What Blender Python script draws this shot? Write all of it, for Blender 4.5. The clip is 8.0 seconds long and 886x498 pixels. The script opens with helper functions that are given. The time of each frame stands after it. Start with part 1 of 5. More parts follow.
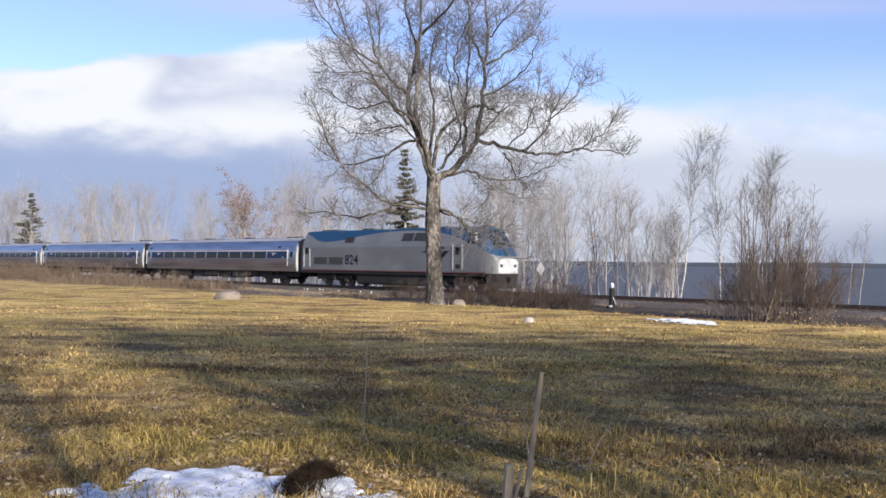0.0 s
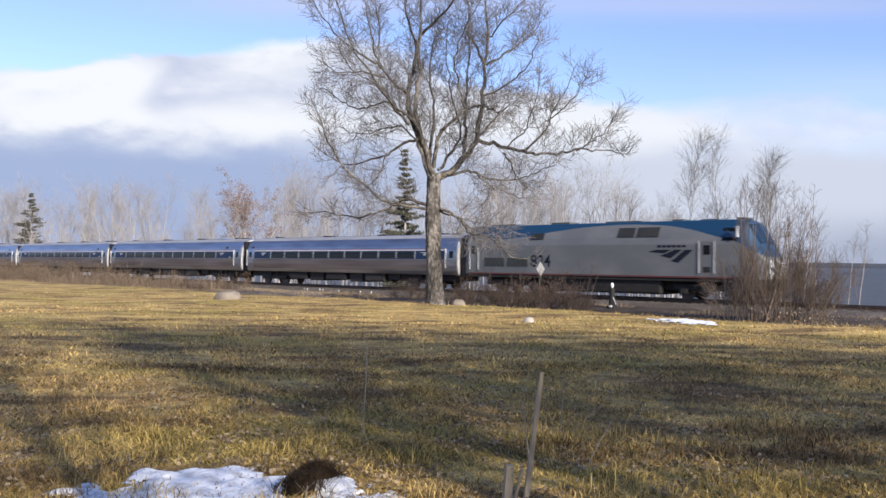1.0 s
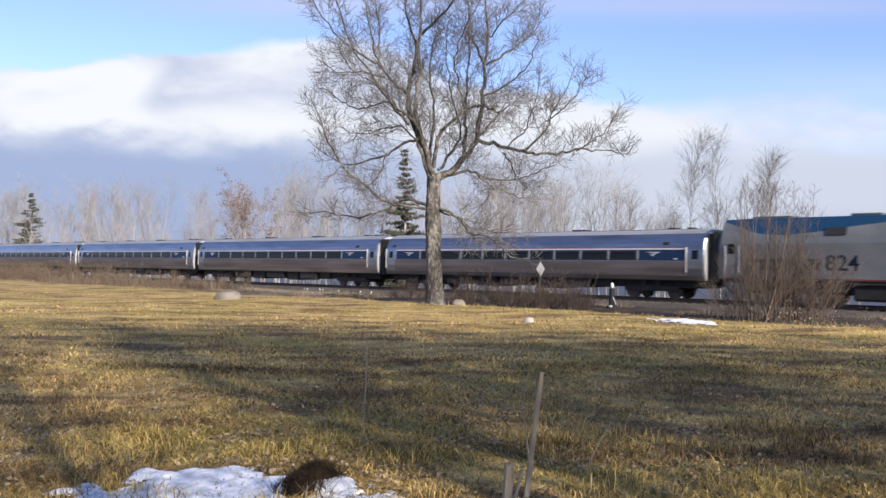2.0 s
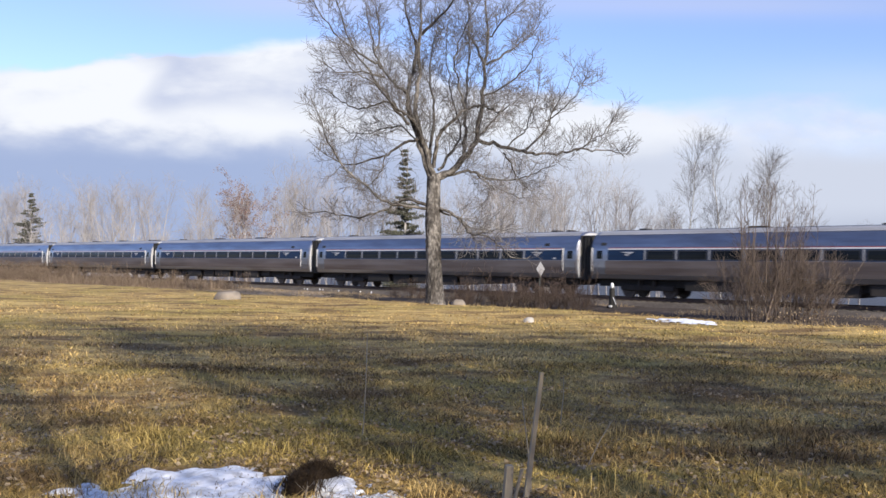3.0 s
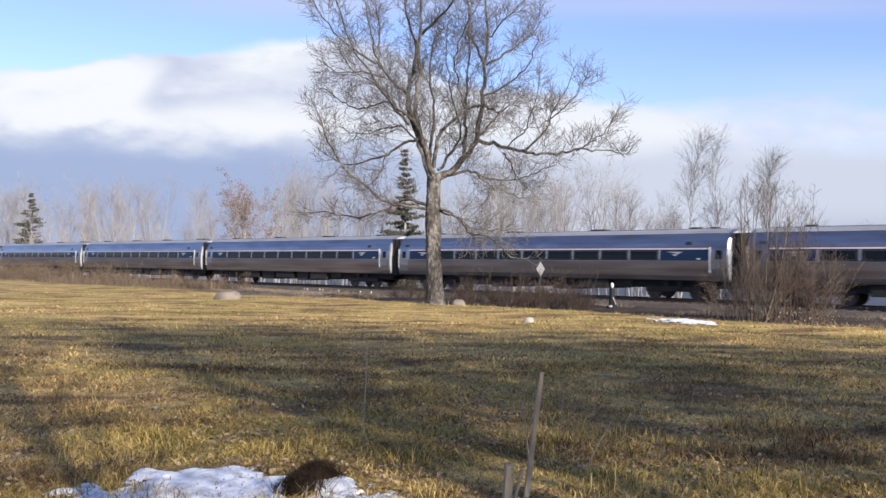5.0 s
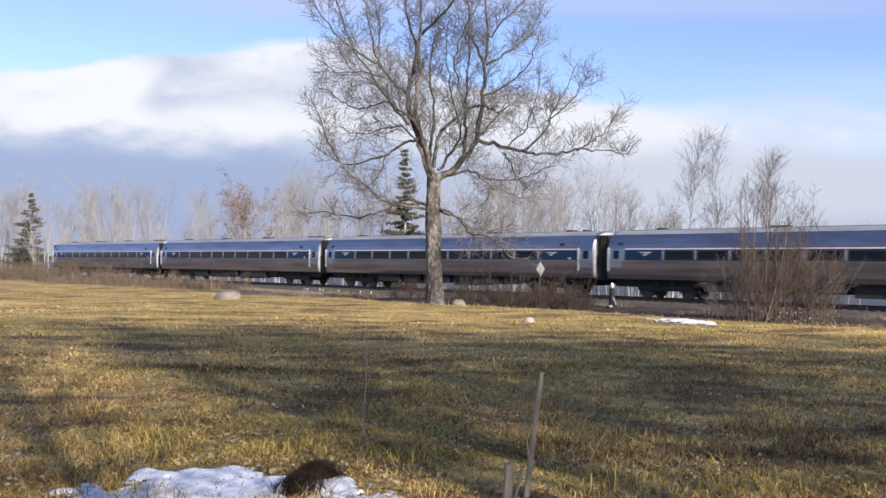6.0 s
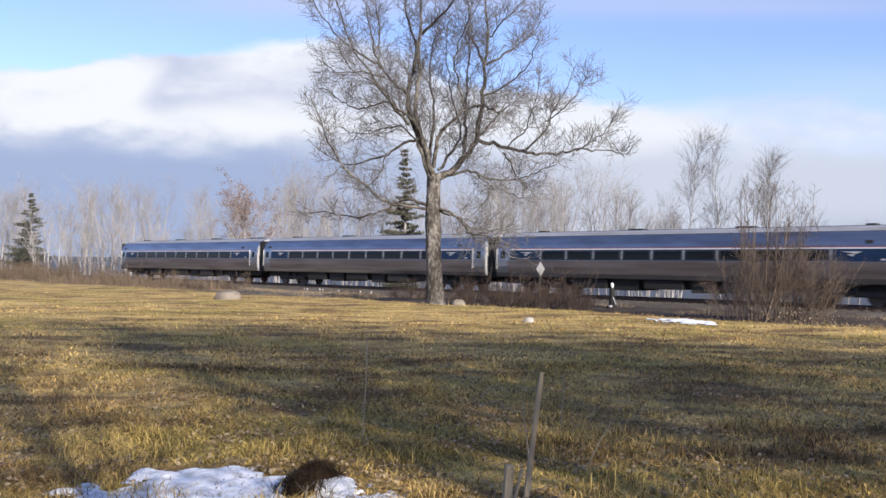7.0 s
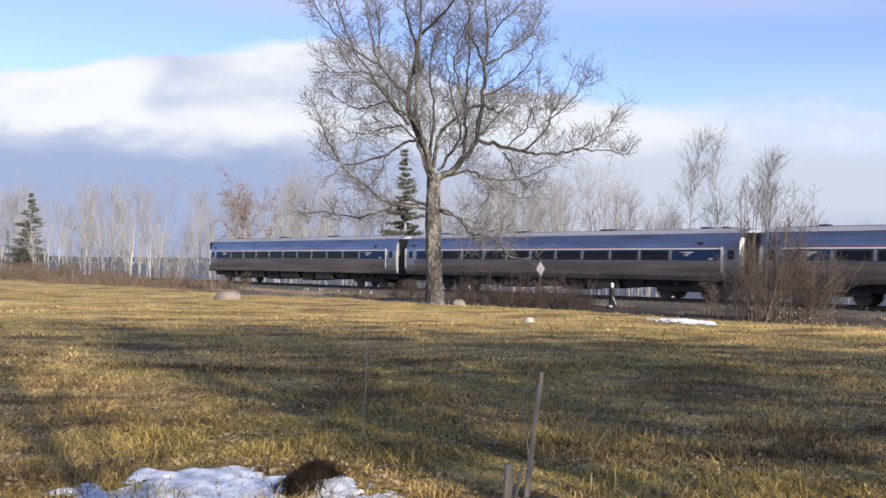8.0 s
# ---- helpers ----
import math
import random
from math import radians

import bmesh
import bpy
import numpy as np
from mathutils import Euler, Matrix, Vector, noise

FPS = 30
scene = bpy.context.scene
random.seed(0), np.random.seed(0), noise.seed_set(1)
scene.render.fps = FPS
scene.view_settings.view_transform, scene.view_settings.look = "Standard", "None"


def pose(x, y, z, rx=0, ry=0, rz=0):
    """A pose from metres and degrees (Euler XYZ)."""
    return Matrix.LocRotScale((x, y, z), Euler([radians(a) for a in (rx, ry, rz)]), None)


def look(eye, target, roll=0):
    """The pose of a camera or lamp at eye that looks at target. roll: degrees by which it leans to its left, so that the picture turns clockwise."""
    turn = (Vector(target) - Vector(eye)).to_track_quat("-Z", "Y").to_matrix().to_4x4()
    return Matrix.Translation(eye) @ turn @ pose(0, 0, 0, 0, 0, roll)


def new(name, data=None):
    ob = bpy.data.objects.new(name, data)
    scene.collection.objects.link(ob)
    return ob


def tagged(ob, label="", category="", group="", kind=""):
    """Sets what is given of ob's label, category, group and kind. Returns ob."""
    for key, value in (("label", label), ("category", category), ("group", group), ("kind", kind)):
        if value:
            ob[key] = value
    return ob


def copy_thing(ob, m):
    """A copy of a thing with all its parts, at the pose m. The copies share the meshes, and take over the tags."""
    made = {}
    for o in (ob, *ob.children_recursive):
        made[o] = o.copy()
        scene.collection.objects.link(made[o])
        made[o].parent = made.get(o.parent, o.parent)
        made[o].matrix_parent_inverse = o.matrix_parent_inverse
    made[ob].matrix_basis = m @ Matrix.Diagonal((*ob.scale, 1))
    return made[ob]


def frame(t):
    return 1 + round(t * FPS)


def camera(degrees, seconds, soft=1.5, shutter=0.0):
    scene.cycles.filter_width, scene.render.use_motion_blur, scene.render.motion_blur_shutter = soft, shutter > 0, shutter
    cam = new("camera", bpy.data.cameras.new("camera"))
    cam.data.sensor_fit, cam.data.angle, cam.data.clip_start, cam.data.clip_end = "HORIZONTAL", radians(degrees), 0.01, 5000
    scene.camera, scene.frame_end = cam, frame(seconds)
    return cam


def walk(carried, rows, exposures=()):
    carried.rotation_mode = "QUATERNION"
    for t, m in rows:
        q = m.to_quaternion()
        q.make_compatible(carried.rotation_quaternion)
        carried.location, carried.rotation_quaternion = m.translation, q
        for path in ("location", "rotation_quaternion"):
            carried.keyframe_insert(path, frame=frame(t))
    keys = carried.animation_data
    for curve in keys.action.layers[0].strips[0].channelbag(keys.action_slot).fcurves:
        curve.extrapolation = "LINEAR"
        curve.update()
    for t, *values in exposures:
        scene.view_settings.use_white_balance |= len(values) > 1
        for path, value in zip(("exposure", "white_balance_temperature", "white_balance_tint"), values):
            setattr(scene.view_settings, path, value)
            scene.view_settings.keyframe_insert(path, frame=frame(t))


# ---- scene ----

import itertools

# ---- camera: stands still, 1.9 m above the rails ----
cam = camera(53.7, 8.0, soft=1.5, shutter=0.3)
EYE = (0.0, 0.0, 1.90)
VIEW = look(EYE, (0.0, 100.0, 1.90 + 1.552), 0.52)
walk(cam, [(0.0, VIEW), (8.0, VIEW)])

# ---- the track: a straight line that comes nearer towards the right ----
TRACK_A = radians(43.96)
TRACK_D = 61.86
CA, SA = math.cos(TRACK_A), math.sin(TRACK_A)


def on_track(u, v, z=0.0):
    """u metres along the track, v metres beyond its centre line."""
    return Vector((u * CA + v * SA, TRACK_D - u * SA + v * CA, z))


def off_track(x, y):
    return x * CA - (y - TRACK_D) * SA, x * SA + (y - TRACK_D) * CA


# ---- world, sun ----
SUN_AZ = radians(148)     # clockwise from the view
SUN_EL = radians(25)
scene.view_settings.exposure = 0.40


def build_world():
    w = bpy.data.worlds.new("sky")
    scene.world = w
    w.use_nodes = True
    nt = w.node_tree
    nt.nodes.clear()
    N, Lk = nt.nodes.new, nt.links.new

    def math_node(op, a, b=None, clamp=False):
        n = N("ShaderNodeMath")
        n.operation, n.use_clamp = op, clamp
        for i, val in enumerate((a, b)):
            if val is None:
                continue
            if isinstance(val, (int, float)):
                n.inputs[i].default_value = val
            else:
                Lk(val, n.inputs[i])
        return n.outputs[0]

    def ramp(val, lo, hi, to_lo=0.0, to_hi=1.0):
        n = N("ShaderNodeMapRange")
        n.interpolation_type = "SMOOTHSTEP"
        Lk(val, n.inputs[0])
        for i, q in enumerate((lo, hi, to_lo, to_hi)):
            n.inputs[i + 1].default_value = q
        return n.outputs[0]

    def mix(fac, a, b):
        n = N("ShaderNodeMix")
        n.data_type = "RGBA"
        Lk(fac, n.inputs[0])
        for i, q in ((6, a), (7, b)):
            if isinstance(q, tuple):
                n.inputs[i].default_value = (*q, 1)
            else:
                Lk(q, n.inputs[i])
        return n.outputs[2]

    tc = N("ShaderNodeTexCoord")
    sep = N("ShaderNodeSeparateXYZ")
    Lk(tc.outputs["Generated"], sep.inputs[0])
    yy = math_node("MAXIMUM", math_node("ABSOLUTE", sep.outputs[1]), 0.25)
    tx = math_node("DIVIDE", sep.outputs[0], yy)
    tz = math_node("DIVIDE", sep.outputs[2], yy)
    com = N("ShaderNodeCombineXYZ")
    Lk(tx, com.inputs[0])
    Lk(math_node("MULTIPLY", tz, 2.3), com.inputs[1])

    def cloud_noise(scale, detail, dist, off, rough=0.55):
        m = N("ShaderNodeMapping")
        m.inputs["Location"].default_value = off
        Lk(com.outputs[0], m.inputs[0])
        n = N("ShaderNodeTexNoise")
        n.inputs["Scale"].default_value, n.inputs["Detail"].default_value = scale, detail
        n.inputs["Distortion"].default_value, n.inputs["Roughness"].default_value = dist, rough
        Lk(m.outputs[0], n.inputs["Vector"])
        return n.outputs[0]

    def heap(cx, cz, rx, rz):
        """1 in the middle of a bank of cloud, 0 outside it."""
        a = math_node("DIVIDE", math_node("SUBTRACT", tx, cx), rx)
        b = math_node("DIVIDE", math_node("SUBTRACT", tz, cz), rz)
        d = math_node("ADD", math_node("MULTIPLY", a, a), math_node("MULTIPLY", b, b))
        return math_node("POWER", 2.718, math_node("MULTIPLY", d, -1.0))

    sky = N("ShaderNodeTexSky")
    sky.sky_type, sky.sun_disc = "NISHITA", False
    sky.sun_elevation, sky.sun_rotation = SUN_EL, SUN_AZ
    sky.altitude, sky.dust_density, sky.ozone_density = 100, 0.6, 2.2
    blue = N("ShaderNodeVectorMath")
    blue.operation = "MULTIPLY"
    Lk(sky.outputs[0], blue.inputs[0])
    blue.inputs[1].default_value = (SKY_GAIN * 1.02, SKY_GAIN * 0.98, SKY_GAIN * 1.22)

    big = cloud_noise(1.7, 7, 0.25, (3.1, 1.4, 0))
    fine = cloud_noise(6.0, 9, 0.2, (0.3, 7.1, 0), 0.55)
    puff = cloud_noise(14.0, 6, 0.0, (2.3, 1.1, 0), 0.5)
    veil = cloud_noise(1.1, 4, 0.6, (6.2, 2.2, 0))
    # ragged edges: the banks are laid out in a slightly stirred sky
    stir = math_node("ADD", math_node("MULTIPLY", math_node("SUBTRACT", fine, 0.5), 0.10), math_node("MULTIPLY", math_node("SUBTRACT", puff, 0.5), 0.05))
    tx0, tz0 = tx, tz
    tx = math_node("ADD", tx0, stir)
    tz = math_node("ADD", tz0, math_node("MULTIPLY", stir, 0.6))
    cover = math_node("ADD", math_node("MULTIPLY", big, 0.62), math_node("MULTIPLY", fine, 0.36))
    for gain, spot in ((0.40, heap(-0.47, 0.175, 0.20, 0.045)), (0.30, heap(-0.365, 0.200, 0.06, 0.035)), (0.44, heap(-0.19, 0.20, 0.15, 0.065)), (-0.30, heap(0.36, 0.25, 0.42, 0.08)),
                       (-0.36, heap(-0.45, 0.255, 0.22, 0.032)), (0.22, heap(-0.455, 0.275, 0.06, 0.007)), (-0.22, heap(-0.27, 0.295, 0.16, 0.03)), (0.12, heap(0.46, 0.19, 0.13, 0.035)), (0.07, heap(0.22, 0.15, 0.22, 0.03)), (0.40, heap(0.05, 0.155, 0.19, 0.055)), (0.16, heap(-0.06, 0.22, 0.10, 0.05)), (0.06, heap(0.34, 0.175, 0.30, 0.03)), (0.10, heap(0.36, 0.20, 0.10, 0.016))):
        cover = math_node("ADD", cover, math_node("MULTIPLY", spot, gain))
    low = math_node("ADD", ramp(tz, 0.24, 0.05, 0.0, 0.2), ramp(tz, 0.5, 1.2, 0.0, -0.04))
    cover = math_node("ADD", cover, low)
    body = ramp(cover, 0.53, 0.69)
    light = math_node("ADD", math_node("MULTIPLY", fine, 0.55), math_node("MULTIPLY", puff, 0.35))
    for gain, spot in ((0.34, heap(-0.374, 0.205, 0.05, 0.026)), (0.26, heap(-0.46, 0.205, 0.10, 0.016)), (0.10, heap(-0.20, 0.225, 0.12, 0.03)), (0.30, heap(-0.47, 0.165, 0.08, 0.03)), (0.22, heap(-0.39, 0.160, 0.05, 0.02)), (0.30, heap(-0.24, 0.158, 0.14, 0.022)),
                       (0.24, heap(-0.20, 0.252, 0.10, 0.008)), (-0.16, heap(-0.325, 0.190, 0.025, 0.03)), (0.34, heap(0.14, 0.14, 0.17, 0.05)), (0.06, heap(0.45, 0.17, 0.2, 0.05))):
        light = math_node("ADD", light, math_node("MULTIPLY", spot, gain))
    white = mix(ramp(light, 0.32, 0.76), (0.42, 0.47, 0.62), (0.71, 0.73, 0.775))
    tx, tz = tx0, tz0
    grey = mix(ramp(tx, -0.25, 0.25), (0.295, 0.365, 0.55), (0.49, 0.53, 0.63))
    col = mix(body, blue.outputs[0], white)
    # thin high veils: lilac along the top, pale and soft over the lake
    for amount, tint, spot in ((0.62, (0.47, 0.51, 0.70), heap(-0.16, 0.298, 0.17, 0.022)), (0.60, (0.47, 0.51, 0.68), heap(0.28, 0.300, 0.36, 0.017)),
                               (0.25, (0.58, 0.64, 0.78), heap(0.50, 0.205, 0.16, 0.028)), (0.42, (0.60, 0.64, 0.74), heap(0.30, 0.125, 0.40, 0.045))):
        col = mix(math_node("MULTIPLY", spot, math_node("MULTIPLY", ramp(veil, 0.1, 0.6, 0.6, 1.0), amount)), col, tint)
    haze = math_node("MULTIPLY", ramp(math_node("ADD", tz, math_node("MULTIPLY", stir, 0.35)), 0.158, 0.108), ramp(veil, 0.2, 0.6, 0.75, 1.0))
    col = mix(haze, col, grey)
    deep = math_node("MULTIPLY", ramp(tz, 0.075, 0.015), ramp(tx, 0.28, 0.5, 0.0, 0.75))
    col = mix(deep, col, (0.25, 0.29, 0.40))
    bg = N("ShaderNodeBackground")
    Lk(col, bg.inputs[0])
    bg.inputs[1].default_value = 1.0
    out = N("ShaderNodeOutputWorld")
    Lk(bg.outputs[0], out.inputs[0])


SKY_GAIN = 0.138
build_world()
sun_data = bpy.data.lights.new("sun", "SUN")
sun_data.energy, sun_data.angle, sun_data.color = 5.0, radians(0.6), (1.0, 0.91, 0.77)
sun = new("sun", sun_data)
sun_to = Vector((math.sin(SUN_AZ) * math.cos(SUN_EL), math.cos(SUN_AZ) * math.cos(SUN_EL), math.sin(SUN_EL)))
sun.matrix_world = look(sun_to * 60, (0, 0, 0))


# ---- materials ----
def material(name, colours, rough=0.8, metal=0.0, scale=4.0, bump=0.0, bump_scale=30.0, island=0.0, stretch=(1, 1, 1), dirt=None, spec=0.5, both=0.0, span=0.6):
    """A surface whose colour runs between the given ones by noise at two scales. island: how far each piece has a tone of its own."""
    m = bpy.data.materials.new(name)
    m.use_nodes = True
    nt = m.node_tree
    N, Lk = nt.nodes.new, nt.links.new
    b = nt.nodes["Principled BSDF"]
    b.inputs["Roughness"].default_value, b.inputs["Metallic"].default_value = rough, metal
    b.inputs["Specular IOR Level"].default_value = spec
    tc, mp = N("ShaderNodeTexCoord"), N("ShaderNodeMapping")
    mp.inputs["Scale"].default_value = stretch
    Lk(tc.outputs["Object"], mp.inputs[0])
    n1, n2 = N("ShaderNodeTexNoise"), N("ShaderNodeTexNoise")
    n1.inputs["Scale"].default_value, n1.inputs["Detail"].default_value = scale, 6
    n2.inputs["Scale"].default_value, n2.inputs["Detail"].default_value = scale * 0.13, 3
    Lk(mp.outputs[0], n1.inputs[0])
    Lk(mp.outputs[0], n2.inputs[0])
    add = N("ShaderNodeMath")
    add.operation = "MULTIPLY_ADD"
    Lk(n2.outputs[0], add.inputs[0])
    add.inputs[1].default_value = 0.8
    mul = N("ShaderNodeMath")
    mul.operation = "MULTIPLY_ADD"
    Lk(n1.outputs[0], mul.inputs[0])
    mul.inputs[1].default_value, mul.inputs[2].default_value = 0.8, -0.3
    Lk(mul.outputs[0], add.inputs[2])
    fac = add.outputs[0]
    if island:
        geo = N("ShaderNodeNewGeometry")
        mx = N("ShaderNodeMix")
        mx.inputs[0].default_value = island
        Lk(fac, mx.inputs[2])
        Lk(geo.outputs["Random Per Island"], mx.inputs[3])
        fac = mx.outputs[0]
    cr = N("ShaderNodeValToRGB")
    els = cr.color_ramp.elements
    while len(els) < len(colours):
        els.new(0.5)
    for i, c in enumerate(colours):
        els[i].position = 0.5 - span / 2 + span * i / max(1, len(colours) - 1)
        els[i].color = (*c, 1)
    Lk(fac, cr.inputs[0])
    col = cr.outputs[0]
    if dirt:
        n3, rp, mx = N("ShaderNodeTexNoise"), N("ShaderNodeMapRange"), N("ShaderNodeMix")
        n3.inputs["Scale"].default_value, n3.inputs["Detail"].default_value = dirt[1], 8
        Lk(mp.outputs[0], n3.inputs[0])
        Lk(n3.outputs[0], rp.inputs[0])
        rp.inputs[1].default_value, rp.inputs[2].default_value, rp.inputs[4].default_value = 0.45, 0.68, dirt[2]
        mx.data_type = "RGBA"
        Lk(rp.outputs[0], mx.inputs[0])
        Lk(col, mx.inputs[6])
        mx.inputs[7].default_value = (*dirt[0], 1)
        col = mx.outputs[2]
    Lk(col, b.inputs["Base Color"])
    if bump:
        n4, bp = N("ShaderNodeTexNoise"), N("ShaderNodeBump")
        n4.inputs["Scale"].default_value, n4.inputs["Detail"].default_value = bump_scale, 5
        Lk(mp.outputs[0], n4.inputs[0])
        Lk(n4.outputs[0], bp.inputs["Height"])
        bp.inputs["Strength"].default_value, bp.inputs["Distance"].default_value = bump, 0.3 / bump_scale
        Lk(bp.outputs[0], b.inputs["Normal"])
    if both:
        tr, ms, out = N("ShaderNodeBsdfTranslucent"), N("ShaderNodeMixShader"), nt.nodes["Material Output"]
        Lk(col, tr.inputs[0])
        ms.inputs[0].default_value = both
        Lk(b.outputs[0], ms.inputs[1])
        Lk(tr.outputs[0], ms.inputs[2])
        Lk(ms.outputs[0], out.inputs[0])
    return m


M = {}


def lawn_material(name, gain, both=0.0, bump=0.0):
    """Winter lawn: straw and brown in streaks, olive where it is still green, dark litter between."""
    m = bpy.data.materials.new(name)
    m.use_nodes = True
    nt = m.node_tree
    N, Lk = nt.nodes.new, nt.links.new
    b = nt.nodes["Principled BSDF"]
    b.inputs["Roughness"].default_value, b.inputs["Specular IOR Level"].default_value = 0.9, 0.12
    tc = N("ShaderNodeTexCoord")

    def grain(scale, detail, stretch, off):
        mp, n = N("ShaderNodeMapping"), N("ShaderNodeTexNoise")
        mp.inputs["Scale"].default_value, mp.inputs["Location"].default_value = stretch, off
        Lk(tc.outputs["Object"], mp.inputs[0])
        n.inputs["Scale"].default_value, n.inputs["Detail"].default_value = scale, detail
        n.inputs["Roughness"].default_value = 0.6
        Lk(mp.outputs[0], n.inputs[0])
        return n.outputs[0]

    def between(val, lo, hi, top=1.0):
        r = N("ShaderNodeMapRange")
        r.interpolation_type = "SMOOTHSTEP"
        Lk(val, r.inputs[0])
        r.inputs[1].default_value, r.inputs[2].default_value, r.inputs[4].default_value = lo, hi, top
        return r.outputs[0]

    def blend(fac, a, c):
        mx = N("ShaderNodeMix")
        mx.data_type = "RGBA"
        Lk(fac, mx.inputs[0])
        for k, q in ((6, a), (7, c)):
            if isinstance(q, tuple):
                mx.inputs[k].default_value = (gain * q[0], gain * q[1] * 0.985, gain * q[2] * 0.88, 1)
            else:
                Lk(q, mx.inputs[k])
        return mx.outputs[2]

    streak = grain(1.1, 7, (0.4, 1.2, 1.0), (3, 1, 0))
    fine = grain(7.0, 4, (1, 1, 1), (0, 4, 0))
    green = grain(0.22, 5, (0.7, 1.0, 1.0), (7.3, 5.6, 0))
    litter = grain(0.6, 6, (0.6, 1.2, 1.0), (1.7, 9.1, 0))
    col = blend(between(streak, 0.36, 0.64), (0.29, 0.185, 0.082), (0.60, 0.435, 0.175))
    col = blend(between(fine, 0.42, 0.68, 0.55), col, (0.66, 0.50, 0.245))
    col = blend(between(green, 0.47, 0.62, 0.60), col, (0.285, 0.232, 0.070))
    col = blend(between(litter, 0.50, 0.62, 0.80), col, (0.155, 0.098, 0.058))
    if both:
        geo, hsv = N("ShaderNodeNewGeometry"), N("ShaderNodeHueSaturation")
        Lk(between(geo.outputs["Random Per Island"], -0.25, 1.25, 1.95), hsv.inputs["Value"])
        Lk(col, hsv.inputs["Color"])
        col = hsv.outputs[0]
        tr, ms = N("ShaderNodeBsdfTranslucent"), N("ShaderNodeMixShader")
        Lk(col, tr.inputs[0])
        ms.inputs[0].default_value = both
        Lk(b.outputs[0], ms.inputs[1])
        Lk(tr.outputs[0], ms.inputs[2])
        Lk(ms.outputs[0], nt.nodes["Material Output"].inputs[0])
    Lk(col, b.inputs["Base Color"])
    if bump:
        bp = N("ShaderNodeBump")
        Lk(grain(11.0, 5, (1, 1, 1), (0, 0, 0)), bp.inputs["Height"])
        bp.inputs["Strength"].default_value, bp.inputs["Distance"].default_value = bump, 0.03
        Lk(bp.outputs[0], b.inputs["Normal"])
    return m


M["ground"] = lawn_material("dry_lawn", 0.92, bump=1.0)
M["blade"] = lawn_material("grass_blade", 1.15, both=0.25)
M["weed"] = material("dead_weed", [(0.095, 0.068, 0.048), (0.17, 0.125, 0.09), (0.27, 0.21, 0.15)], 0.9, scale=0.4, island=0.6, spec=0.1)
M["verge"] = material("verge_soil", [(0.19, 0.145, 0.095), (0.31, 0.24, 0.16), (0.44, 0.35, 0.24)], 0.95, scale=2.0, bump=0.8, bump_scale=9, spec=0.1)
M["cinder"] = material("dark_cinder", [(0.034, 0.027, 0.022), (0.068, 0.054, 0.044), (0.12, 0.098, 0.08)], 0.95, scale=5.0, bump=0.8, bump_scale=14, spec=0.1)
M["straw"] = material("verge_straw", [(0.19, 0.14, 0.085), (0.32, 0.24, 0.145), (0.45, 0.35, 0.22)], 0.9, scale=0.4, island=0.6, spec=0.1)
M["leaf"] = material("fallen_leaf", [(0.15, 0.098, 0.055), (0.29, 0.205, 0.115), (0.50, 0.39, 0.25)], 0.8, scale=3, island=0.8, both=0.2)
M["ballast"] = material("track_ballast", [(0.042, 0.034, 0.029), (0.085, 0.070, 0.059), (0.16, 0.136, 0.115)], 0.95, scale=9, bump=1.0, bump_scale=22)
M["rail"] = material("rail_steel", [(0.08, 0.055, 0.045), (0.14, 0.10, 0.08)], 0.55, 0.6, scale=3)
M["tie"] = material("creosoted_tie", [(0.05, 0.04, 0.03), (0.12, 0.10, 0.08)], 0.9, scale=6, stretch=(1, 6, 6))
M["water"] = material("lake_water", [(0.05, 0.05, 0.05), (0.085, 0.085, 0.085)], 0.45, scale=0.02, bump=1.0, bump_scale=0.5, spec=0.09)
M["shore"] = material("far_shore", [(0.035, 0.045, 0.06), (0.06, 0.07, 0.085)], 1.0, scale=0.01)
M["bark"] = material("grey_bark", [(0.026, 0.024, 0.023), (0.115, 0.104, 0.093), (0.33, 0.305, 0.275)], 0.95, scale=7, stretch=(1.4, 1.4, 0.7), bump=1.0, bump_scale=14, dirt=((0.045, 0.038, 0.033), 3.2, 0.75), spec=0.1, span=0.45)
M["twig"] = material("bare_twig", [(0.09, 0.081, 0.076), (0.29, 0.268, 0.25)], 0.9, scale=0.8, spec=0.1)
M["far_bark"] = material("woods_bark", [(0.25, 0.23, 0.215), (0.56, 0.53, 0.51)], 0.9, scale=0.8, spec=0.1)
M["birch"] = material("birch_bark", [(0.45, 0.42, 0.38), (0.78, 0.76, 0.72)], 0.8, scale=2.5, stretch=(1, 1, 3), dirt=((0.06, 0.05, 0.05), 3.0, 0.8))
M["needle"] = material("spruce_needles", [(0.050, 0.054, 0.036), (0.12, 0.118, 0.08)], 0.85, scale=1.5, island=0.5)
M["russet"] = material("clinging_leaf", [(0.19, 0.115, 0.085), (0.34, 0.235, 0.19)], 0.85, scale=2, island=0.7, both=0.2)
M["shrub"] = material("shrub_stem", [(0.085, 0.063, 0.05), (0.235, 0.178, 0.135)], 0.9, scale=1, island=0.5)
M["brush"] = material("dark_brush", [(0.060, 0.043, 0.036), (0.15, 0.112, 0.09)], 0.9, scale=1, island=0.5, spec=0.1)
M["far_snow"] = material("clean_snow", [(0.84, 0.85, 0.87), (0.92, 0.92, 0.93)], 0.6, scale=6, bump=0.3, bump_scale=12)
M["snow"] = material("old_snow", [(0.78, 0.80, 0.84), (0.90, 0.91, 0.93)], 0.6, scale=6, bump=0.5, bump_scale=18, dirt=((0.20, 0.18, 0.15), 9.0, 0.55))
